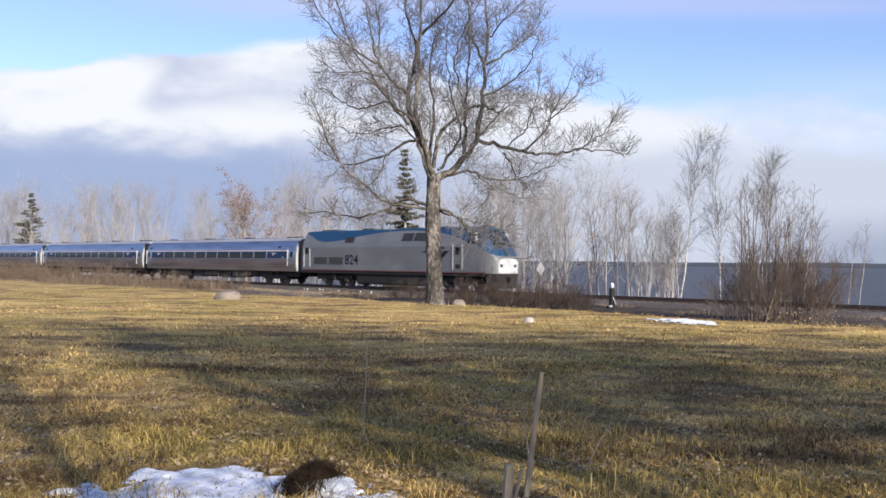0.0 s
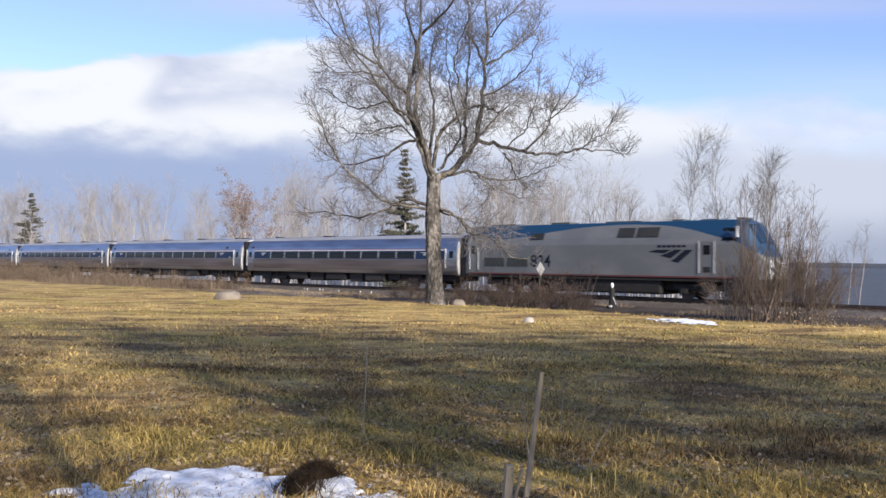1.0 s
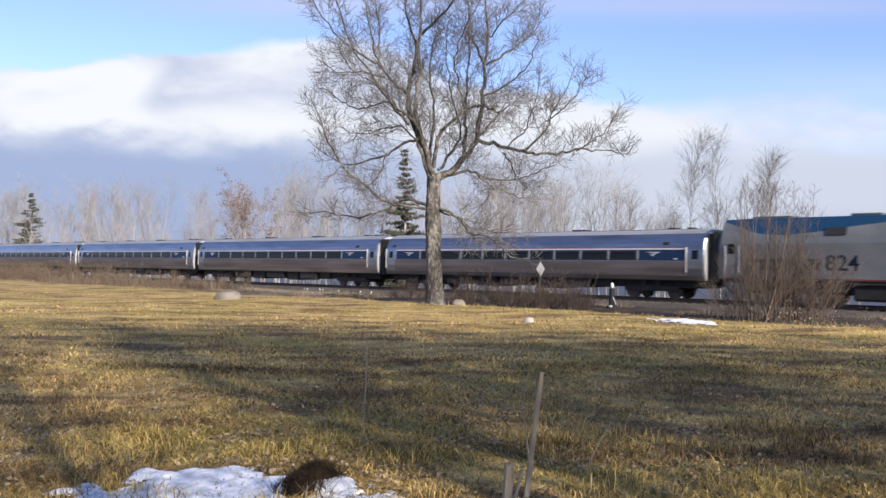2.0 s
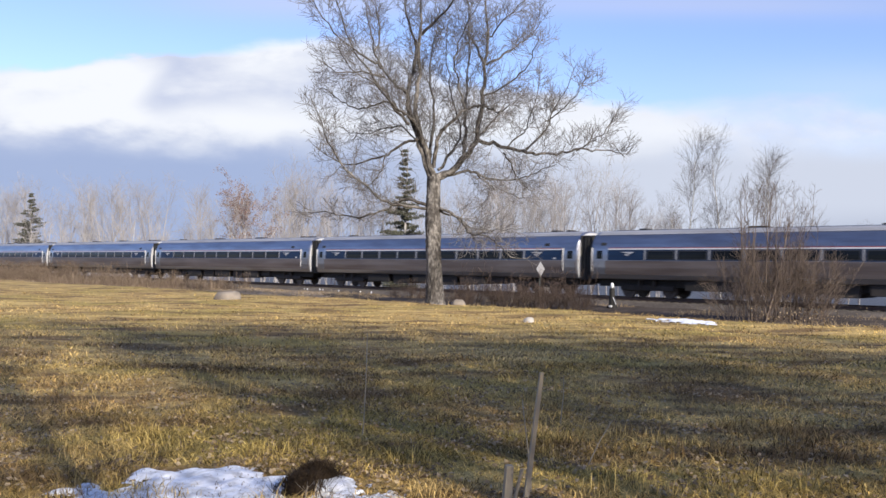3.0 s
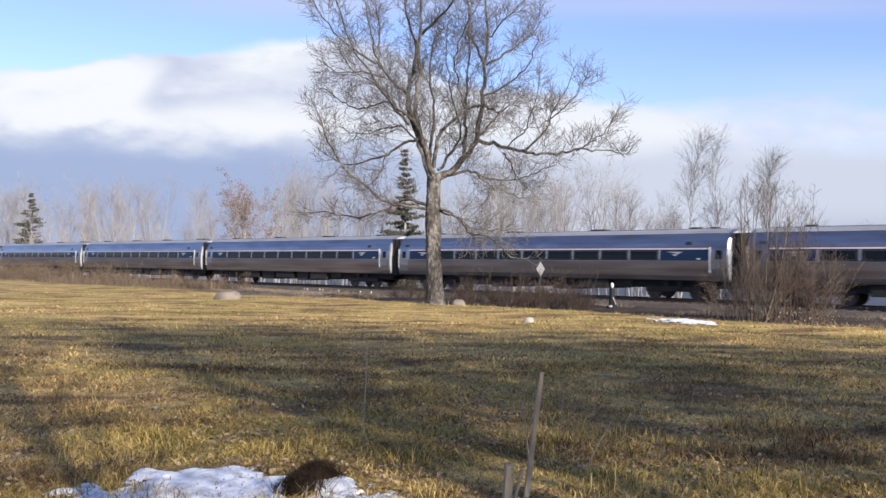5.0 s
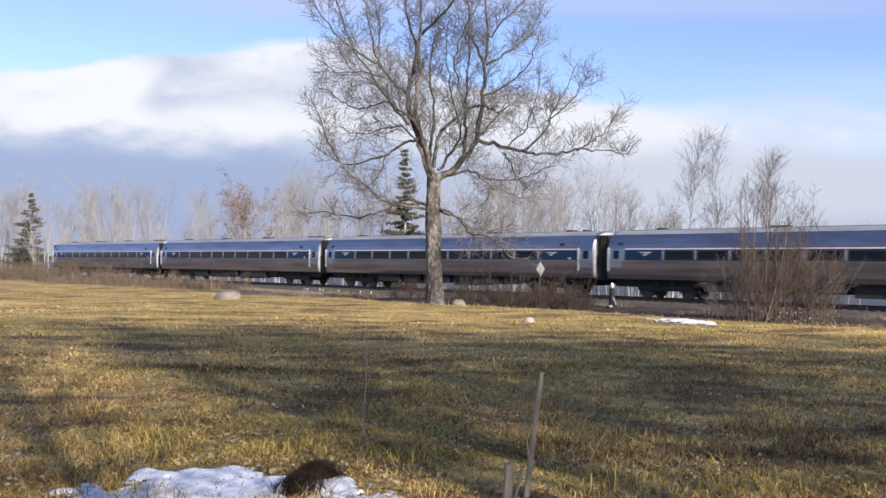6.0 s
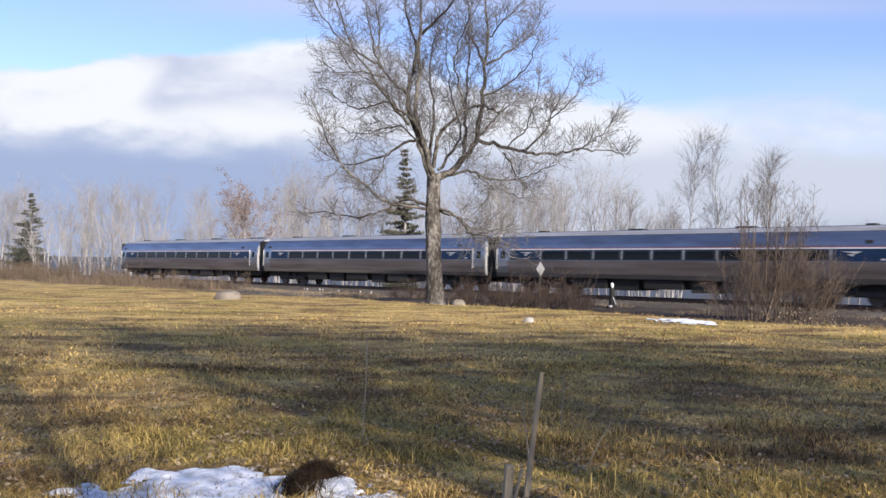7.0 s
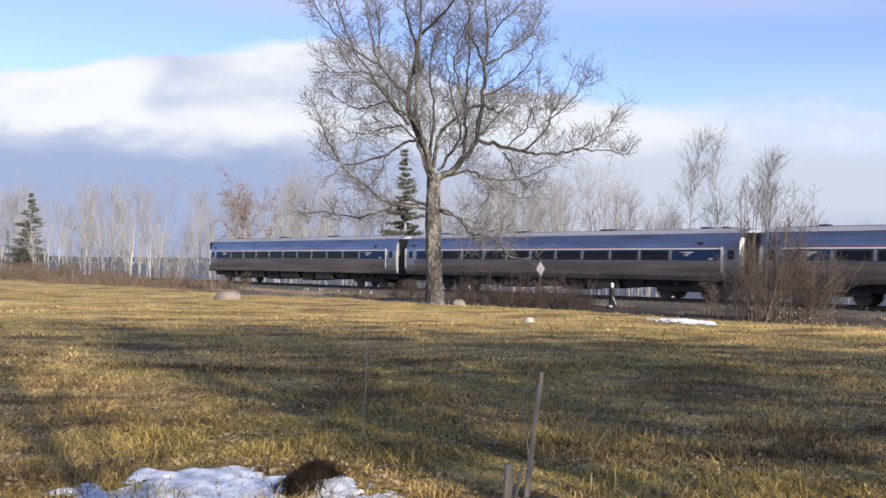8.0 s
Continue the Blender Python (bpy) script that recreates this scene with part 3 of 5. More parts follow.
    limbs.append(bend([(-0.3, 4.4), (0.4, 4.2), (0.9, 3.8), (1.2, 3.3), (1.9, 3.2), (2.4, 2.8), (3.1, 2.2), (3.9, 2.3)], -1.4, 0.074, 0.016, rng))
    limbs.append(bend([(-0.1, 4.3), (0.8, 3.9), (1.6, 3.5), (2.5, 3.5), (3.6, 3.6)], 0.8, 0.049, 0.013, rng))
    limbs.append(bend([(2.7, 6.9), (3.0, 6.5), (3.3, 6.0), (3.7, 5.6), (4.3, 5.2)], 1.7, 0.041, 0.012, rng))
    limbs.append(bend([(-0.6, 6.1), (-0.5, 7.6), (-0.4, 9.1), (-0.6, 10.3), (-0.6, 11.6), (-0.3, 13.1), (-0.5, 14.8)], 2.6, 0.074, 0.016, rng))
    limbs.append(bend([(-0.2, 6.1), (0.4, 7.0), (0.8, 8.0), (0.4, 9.6), (0.2, 11.3), (0.1, 13.3)], 3.0, 0.074, 0.016, rng))
    limbs.append(bend([(-0.9, 7.3), (-1.3, 8.2), (-2.0, 8.6), (-2.9, 9.6), (-3.6, 9.8), (-4.3, 10.6)], -3.0, 0.057, 0.014, rng))
    limbs.append(bend([(1.3, 7.1), (1.9, 8.0), (2.5, 8.8), (3.0, 9.5), (3.6, 9.6)], 2.8, 0.057, 0.014, rng))
    limbs.append(bend([(-0.8, 7.0), (-1.7, 8.0), (-2.6, 8.2), (-3.6, 8.0), (-4.6, 8.2)], 3.0, 0.049, 0.013, rng))
    second, third, fourth = [], [], []
    for l in limbs:
        L = np.linalg.norm(np.diff(l[0], axis=0), axis=1).sum()
        second += side_shoots(rng, l, int(4.0 * L), 0.10, (0.45, 1.15), 1.42, 0.012, 0.10, 0.085)
    for l in second:
        third += side_shoots(rng, l, 7, 0.1, (0.45, 1.15), 0.85, 0.010, 0.07, 0.09, rmin=0.0095)
    for l in third:
        fourth += side_shoots(rng, l, 2, 0.1, (0.5, 1.2), 0.5, 0.010, 0.05, steps=3, rmin=0.0075)
    rings = []
    for (x, y, z), r in zip(*bend(trunk_line, 0.1, 0.36, 0.31, rng, 34, 0.005)):
        r += 0.16 * math.exp(-z / 0.35)
        ring = []
        for k in range(30):
            th = 2 * math.pi * k / 30
            q = r * (1 + 0.09 * noise.noise(Vector((math.cos(th) * 9, math.sin(th) * 9, z * 2.6))) + 0.05 * noise.noise(Vector((math.cos(th) * 4, math.sin(th) * 4, z * 7))) + 0.13 * noise.noise(Vector((math.cos(th) * 5, math.sin(th) * 5, z * 0.7))) + 0.07 * noise.noise(Vector((math.cos(th) * 1.6, math.sin(th) * 1.6, z * 0.5 + 9))))
            ring.append((x + q * math.cos(th), y + q * math.sin(th), z))
        rings.append(ring)
    part("trunk", loft(rings), M["bark"], tree, smooth=True)
    for l in limbs:
        child("limb", tubes([l], M["bark"], "limb"), tree)
    tagged(child("crown", tubes(second + third + fourth, M["twig"], "crown"), tree), kind="stuff")


def bare_tree_kind(seed, height, bark, twig, slim=1.0, name="bare_tree", fork=0.35, limbs=16, dense=1.0, spread=(0.35, 0.85), reach=0.38, thin=1.0):
    """A wild bare tree about height metres tall, at the origin."""
    rng = np.random.default_rng(seed)
    tree = empty(name)
    lean = rng.normal(0, 0.05, 2)
    trunk = wander(rng, (0, 0, 0), (lean[0], lean[1], 1), height * 0.95, 0.0105 * height * slim, 0.012, 12, 0.035, 0.02)
    first = side_shoots(rng, trunk, limbs, fork * 0.5, spread, height * reach, 0.012 * slim, 0.055, 0.05, 8, 0.012 * thin)
    second, third = [], []
    for l in [trunk] + first:
        second += side_shoots(rng, l, int(8 * dense), 0.15 if l is not trunk else 0.4, (0.4, 0.95), height * 0.17, 0.009, 0.05, wobble=0.06, steps=4, rmin=0.010 * thin)
    for l in second:
        third += side_shoots(rng, l, int(4 * dense), 0.15, (0.4, 1.0), height * 0.08, 0.009, 0.04, wobble=0.07, steps=3, rmin=0.009 * thin)
    child("trunk", tubes([trunk], bark, "trunk"), tree)
    tagged(child("crown", tubes(first + second + third, twig, "crown"), tree), kind="stuff")
    return tree


def bush_kind(seed, mat):
    """A low bush of fine dark stems about two metres tall, at the origin."""
    rng = np.random.default_rng(seed)
    bush = empty("bush")
    stems, shoots, twigs = [], [], []
    for _ in range(16):
        a, r = rng.uniform(0, 2 * math.pi), 0.35 * math.sqrt(rng.uniform(0, 1))
        stems.append(wander(rng, (r * math.cos(a), r * math.sin(a), 0), (0.5 * math.cos(a), 0.5 * math.sin(a), 1), rng.uniform(0.9, 2.1), 0.012, 0.005, 7, 0.09, 0.03))
    for l in stems:
        shoots += side_shoots(rng, l, 7, 0.2, (0.4, 1.0), 0.6, 0.009, 0.05, rmin=0.006)
    for l in shoots:
        twigs += side_shoots(rng, l, 3, 0.2, (0.4, 1.0), 0.28, 0.009, 0.04, steps=3, rmin=0.0055)
    tagged(child("crown", tubes(stems + shoots + twigs, mat, "crown"), bush), kind="stuff")
    return bush


def leaf_quads(rng, centres, size, mat, name, flat=0.6, lie=1.0):
    """Small bent leaves at the given places, two triangles each."""
    n = len(centres)
    a = rng.normal(0, 1, (n, 3)) * np.array((1, 1, lie))
    a /= np.linalg.norm(a, axis=1)[:, None]
    b = np.cross(a, rng.normal(0, 1, (n, 3)) * np.array((lie, lie, 1)))
    b /= np.linalg.norm(b, axis=1)[:, None]
    s = size * rng.uniform(0.6, 1.4, n)[:, None]
    c = np.asarray(centres)
    nrm = np.cross(a, b)
    V = np.stack((c - a * s, c + b * s * flat + nrm * s * 0.25, c + a * s, c - b * s * flat + nrm * s * 0.25), 1).reshape(-1, 3)
    k = np.arange(n)[:, None] * 4
    T = np.concatenate((k + np.array([[0, 1, 2]]), k + np.array([[0, 2, 3]])))
    return fast_mesh(name, V, T, mat)


def spruce_kind(seed, height, width):
    """A spruce: whorls of drooping boughs with needle sprays."""
    rng = np.random.default_rng(seed)
    tree = empty("spruce_tree")
    trunk = wander(rng, (0, 0, 0), (0, 0, 1), height, 0.014 * height, 0.02, 10, 0.01, 0)
    boughs, pts = [], []
    z = height * 0.08
    while z < height * 0.985:
        q = z / height
        for _ in range(rng.integers(4, 7)):
            th = rng.uniform(0, 2 * math.pi)
            L = width * (1.02 - q) ** 0.85 * rng.uniform(0.4, 1.3)
            l = wander(rng, (0, 0, z), (math.cos(th), math.sin(th), 0.15 - 0.25 * (1 - q)), L, 0.02, 0.006, 5, 0.06, 0.03)
            boughs.append(l)
            n = int(26 + 66 * L)
            f = rng.uniform(0.12, 1, n) * 5
            i = np.minimum(f.astype(int), 4)
            p = l[0][i] + (l[0][i + 1] - l[0][i]) * (f - i)[:, None]
            pts.append(p + rng.normal(0, 0.13, (n, 3)) * (0.5 + L * 0.35) * np.array((1, 1, 0.6)) - np.array((0, 0, 0.08)))
        z += height * rng.uniform(0.022, 0.04)
    child("trunk", tubes([trunk] + boughs, M["far_bark"], "trunk"), tree)
    child("crown", leaf_quads(rng, np.concatenate(pts), 0.13, M["needle"], "crown", 0.35), tree, label="dark green needle sprays")
    return tree


def put_tree(ob, x, y, height, base_height, turn, label, category="tree", group=""):
    t = copy_thing(ob, pose(x, y, ground_height(x, y) - 0.08, 0, 0, turn) @ Matrix.Scale(height / base_height, 4))
    return tagged(t, label, category, group)


def drop_models(models):
    for m in models:
        for o in (*m.children_recursive, m):
            bpy.data.objects.remove(o)


def build_woods():
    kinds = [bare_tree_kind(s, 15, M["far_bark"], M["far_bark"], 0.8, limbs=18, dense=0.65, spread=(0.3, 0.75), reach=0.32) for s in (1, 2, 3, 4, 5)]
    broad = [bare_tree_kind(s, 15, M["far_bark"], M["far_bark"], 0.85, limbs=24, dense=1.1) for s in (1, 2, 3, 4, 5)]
    birches = [bare_tree_kind(s, 12, M["birch"], M["twig"], 0.62, "birch_tree", 0.5, 18, 1.0, (0.3, 0.65), 0.22, 0.6) for s in (21, 22, 23)]
    stout = bare_tree_kind(24, 12, M["birch"], M["far_bark"], 1.7, "birch_tree", 0.3, 9, 0.5, (0.4, 0.9), 0.3)
    saplings = [bare_tree_kind(s, 6, M["far_bark"], M["shrub"], 0.6, "sapling", 0.3, 10, 0.7, (0.25, 0.6), 0.30, 0.45) for s in (31, 32)]
    brushes = [bush_kind(s, M["brush"]) for s in (51, 52, 53)]
    thickets = [bush_kind(s, M["weed"]) for s in (54, 55, 56)]
    spruces = [spruce_kind(41, 16, 3.3), spruce_kind(42, 16, 2.8), spruce_kind(43, 16, 4.6)]
    # kind, metres along the track, metres beyond it, height
    near_rank = (("w", 19, 9, 9.2), ("s", 21, 8, 7.6), ("s", 21, 11, 7.8), ("s", 18, 8, 6.6), ("s", 20, 10, 8.2), ("s", 22, 9, 6.2), ("s", 23, 8, 5.6))
    special = (
        ("W", -73, 13, 9.4), ("w", 13.4, 9, 11.4), ("w", 11.4, 13, 8.4), ("w", 16, 10, 11.3), ("w", 17.6, 11, 10.2),
        ("s", 25, 7, 4.9), ("s", 25, 9, 5.5), ("s", 11, 9, 6.2), ("s", 11, 12, 6.6), ("s", 1, 10, 6.6), ("s", 5, 11, 6.6),
        ("c", -127, 20, 17.6), ("c", -84, 8, 3.4), ("c", -81, 9, 2.8), ("c", -87, 9, 2.6), ("c", -146, 26, 14.5), ("c", -23, 18, 16.4))
    rnd = random.Random(8)
    for k, u, v, h in itertools.chain(near_rank, special):
        p = on_track(u, v)
        turn = rnd.uniform(0, 360)
        if k == "W":
            put_tree(stout, p.x, p.y, h, 12, turn, "crooked birch with bright white bark behind the track", group="birches")
        elif k == "w":
            put_tree(rnd.choice(birches), p.x, p.y, h, 12, turn, "slender bare birch with white bark behind the track", group="birches")
        elif k == "s":
            put_tree(rnd.choice(saplings), p.x, p.y, h, 6, turn, "thin bare sapling beside the track", group="saplings")
        else:
            put_tree(spruces[2] if u < -100 else spruces[0], p.x, p.y, h, 16, turn, "dark green spruce among bare trees", group="spruces")
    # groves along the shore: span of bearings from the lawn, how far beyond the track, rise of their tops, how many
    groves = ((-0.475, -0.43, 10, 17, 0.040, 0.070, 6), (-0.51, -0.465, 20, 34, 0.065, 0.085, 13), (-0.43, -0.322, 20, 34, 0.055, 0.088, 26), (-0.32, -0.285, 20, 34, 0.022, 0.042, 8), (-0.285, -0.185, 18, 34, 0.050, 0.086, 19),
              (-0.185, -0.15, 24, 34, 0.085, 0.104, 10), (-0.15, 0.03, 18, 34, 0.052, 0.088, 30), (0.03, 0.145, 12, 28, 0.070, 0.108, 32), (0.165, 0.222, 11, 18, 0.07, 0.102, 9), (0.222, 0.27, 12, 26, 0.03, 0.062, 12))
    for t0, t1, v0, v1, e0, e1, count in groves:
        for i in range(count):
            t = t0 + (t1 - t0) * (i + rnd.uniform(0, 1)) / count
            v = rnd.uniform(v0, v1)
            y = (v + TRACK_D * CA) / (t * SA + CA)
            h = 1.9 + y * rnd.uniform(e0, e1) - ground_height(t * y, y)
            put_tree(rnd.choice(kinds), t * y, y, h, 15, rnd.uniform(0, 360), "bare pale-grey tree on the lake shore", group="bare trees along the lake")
    # brush on the far bank where the line runs off
    for i in range(56):
        p = on_track(-118 + i * 1.5 + rnd.uniform(-1.5, 1.5), rnd.uniform(5, 13))
        put_tree(saplings[i % 2], p.x, p.y, rnd.uniform(2.4, 4.6), 6, rnd.uniform(0, 360), "bare bush on the bank behind the track", "bush", "bushes on the bank")
    for i in range(70):
        p = on_track(-62 + i * 0.66 + rnd.uniform(-1, 1), rnd.uniform(-15.0, -5))
        put_tree(thickets[i % 3], p.x, p.y, rnd.uniform(1.0, 2.5) * (1.0 if i < 46 else 0.7), 2, rnd.uniform(0, 360), "bare brown bush among the weeds", "bush", "bushes in the verge")
    for i in range(22):
        p = on_track(3.0 + i * 0.62 + rnd.uniform(-0.3, 0.3), rnd.uniform(-8.5, -5.0))
        put_tree(brushes[i % 3], p.x, p.y, rnd.uniform(0.8, 1.5), 2, rnd.uniform(0, 360), "low dark-brown bush beside the track", "bush", "bushes beside the track")
    for i in range(20):
        p = Vector((0.9 + 0.33 * i + rnd.uniform(-0.4, 0.4), 46.0 - 0.22 * i + rnd.uniform(-0.9, 0.9)))
        put_tree(brushes[i % 3], p.x, p.y, rnd.uniform(0.9, 1.6) + (0.9 if i % 5 == 3 else 0.0), 2, rnd.uniform(0, 360), "twiggy leafless bush beside the track", "bush", "bushes beside the track")
    # an oak that keeps its russet leaves
    oak = bare_tree_kind(9, 12.0, M["far_bark"], M["far_bark"], 1.0, "oak_tree", 0.3, 26, 1.1, (0.6, 1.15), 0.60)
    rng = np.random.default_rng(77)
    tw = [o for o in oak.children if o.name.startswith("crown")][0]
    co = np.empty(len(tw.data.vertices) * 3, "f4")
    tw.data.vertices.foreach_get("co", co)
    co = co.reshape(-1, 3)
    child("foliage", leaf_quads(rng, co[rng.choice(len(co), 5200)] + rng.normal(0, 0.12, (5200, 3)), 0.085, M["russet"], "foliage"), oak, label="dry russet leaves")
    p = on_track(-45.6, 14)
    oak.matrix_world = pose(p.x, p.y, ground_height(p.x, p.y) - 0.1)
    tagged(oak, "tree still holding russet leaves behind the track", "tree")
    # trees added out of view towards the sun, to lay shade on the lawn
    for i in range(17):
        if i in (6, 10, 14):
            continue
        x = 7.6 + i * 0.8 + 0.025 * i * i + rnd.uniform(-0.3, 0.3)
        y = 2.4 + 1.9 * ((i * 0.618) % 1.0)
        h = 10.0 + (20 - x) * 0.12 + rnd.uniform(-1.0, 0.6)
        put_tree(broad[i % 5], x, y, h, 15, rnd.uniform(0, 360), "unseen bare tree added to shade the lawn", group="bare trees beside the lawn")
    for i in range(13):
        if i == 1:
            continue
        x = 7.0 + i * 1.35 + rnd.uniform(-0.4, 0.4)
        y = -1.5 - 4.5 * ((i * 0.618) % 1.0)
        h = 11.6 + (18 - x) * 0.12 - 0.4 * (y + 1.5) + rnd.uniform(-1.2, 0.6)
        put_tree(broad[(i + 2) % 5], x, y, h, 15, rnd.uniform(0, 360), "unseen bare tree added to shade the lawn", group="bare trees beside the lawn")
    for x, y, h, k in ((0.8, -3.4, 8.8, 0), (-2.4, -4.4, 9.4, 1), (-5.0, -3.0, 8.0, 4), (2.6, -6.5, 11.0, 1), (7.9, -3.4, 12.6, 3), (8.3, 0.5, 6.6, 0), (9.3, 1.2, 6.0, 2)):
        put_tree(broad[k], x, y, h, 15, x * 50, "unseen low bare tree added to shade the near lawn", group="low bare trees beside the lawn")
    for i, (x, y, h) in enumerate(((6.5, -3.2, 15.8), (8.0, -4.4, 17.0), (3.0, -2.9, 14.0), (9.0, -6.4, 17.0), (7.0, -8.0, 16.8))):
        put_tree(birches[i % 3], x, y, h, 12, i * 77, "unseen tall slender birch added to shade the lawn", group="birches beside the lawn")
    # unseen wood closing the other side and behind, added to darken the train's reflections
    for i in range(34):
        th = radians(-78 - 95 * i / 33 + rnd.uniform(-1.5, 1.5))
        d = rnd.uniform(46, 62)
        x, y = d * math.sin(th), d * math.cos(th)
        put_tree(spruces[i % 2] if i % 3 else kinds[i % 5], x, y, rnd.uniform(11, 17), 16, rnd.uniform(0, 360), "unseen tree of the wood added for dark reflections", group="wood round the lawn")
    drop_models([stout] + kinds + broad + birches + saplings + brushes + thickets + spruces)


def build_shrub():
    """The thicket of upright reddish stems before the track."""
    rng = np.random.default_rng(5)
    at = (12.9, 34.3)
    shrub = tagged(empty("shrub", Matrix.Translation((*at, ground_height(*at) - 0.05))), "tall leafless reddish-brown shrub at the lawn's edge", "shrub")
    stems, shoots, twigs = [], [], []
    # a few tall straight stems over a dense skirt of short ones
    for i in range(20):
        x = -1.85 + 0.21 * i + rng.uniform(-0.12, 0.12)
        h = 6.6 - 0.12 * i - rng.uniform(0, 1.7)
        stems.append(wander(rng, (x * 0.6, rng.uniform(-0.6, 0.6), 0), (x * 0.04, rng.normal(0, 0.04), 1), h, 0.0058 * h, 0.006, 12, 0.018, 0.02))
    stems.append(wander(rng, (-0.45, -0.5, 0), (0.30, 0, 1), 4.6, 0.05, 0.012, 10, 0.06, 0.02))
    for i in range(130):
        a, r = rng.uniform(0, 2 * math.pi), math.sqrt(rng.uniform(0, 1))
        p = (2.3 * r * math.cos(a) + 0.15, 1.0 * r * math.sin(a), 0)
        stems.append(wander(rng, p, (p[0] * 0.12 + rng.normal(0, 0.16), rng.normal(0, 0.15), 1), rng.uniform(0.9, 3.0), 0.014, 0.005, 8, 0.08, 0.03))
    for l in stems:
        shoots += side_shoots(rng, l, 17 if l[1][0] > 0.025 else 8, 0.25, (0.3, 0.7), 0.9, 0.008, 0.05, 0.045, rmin=0.0065)
    for l in shoots:
        twigs += side_shoots(rng, l, 4, 0.15, (0.3, 0.9), 0.5, 0.009, 0.06, steps=3, rmin=0.005)
    for l in stems:
        child("stem", tubes([l], M["shrub"], "stem"), shrub)
    tagged(child("crown", tubes(shoots + twigs, M["shrub"], "crown"), shrub), kind="stuff")
    low = rng.normal(0, 1, (420, 3)) * np.array((1.1, 0.6, 0.30)) + np.array((0.6, -0.3, 0.30))
    tagged(child("foliage", leaf_quads(rng, low, 0.042, M["leaf"], "foliage"), shrub), "dry russet leaves low in the stems", kind="stuff")


# ---- grass, weeds, leaves ----
def blades(rng, pts, height, width, mat, name, label, category, lean=0.5):
    n = len(pts)
    th = rng.uniform(0, 2 * np.pi, n)
    clump = np.array([noise.noise(Vector((x * 0.9, y * 0.9, 17))) + 0.6 * noise.noise(Vector((x * 2.6, y * 2.6, 3))) for x, y, _ in pts])
    h = height * rng.uniform(0.4, 1.3, n) * np.clip(1.0 + 1.1 * clump, 0.25, 2.2)
    w = width * rng.uniform(0.6, 1.4, n)
    side = np.stack((np.cos(th), np.sin(th), np.zeros(n)), 1) * w[:, None] * 0.5
    tip = rng.normal(0, lean, (n, 2)) * h[:, None]
    mid = pts + np.concatenate((tip * 0.35, h[:, None] * 0.62), 1)
    top = pts + np.concatenate((tip, h[:, None] * rng.uniform(0.6, 1.0, n)[:, None]), 1)
    V = np.stack((pts - side, pts + side, mid - side * 0.7, mid + side * 0.7, top), 1).reshape(-1, 3)
    k = np.arange(n)[:, None] * 5
    T = np.concatenate([k + np.array([t]) for t in ((0, 1, 3), (0, 3, 2), (2, 3, 4))])
    ob = new(name, fast_mesh(name, V, T, mat))
    return tagged(ob, label, category, kind="stuff")


def scatter(rng, n, near, far, half=31.0, power=1.0, keep=None):
    """Places on the ground in the fan that the lawn fills, denser near."""
    q = rng.uniform(0, 1, n)
    d = near * (far / near) ** (q ** power)
    a = np.radians(rng.uniform(-half, half, n))
    x, y = d * np.sin(a), d * np.cos(a)
    out = [(px, py, ground_height(px, py)) for px, py in zip(x, y) if keep is None or keep(px, py)]
    return np.array(out)


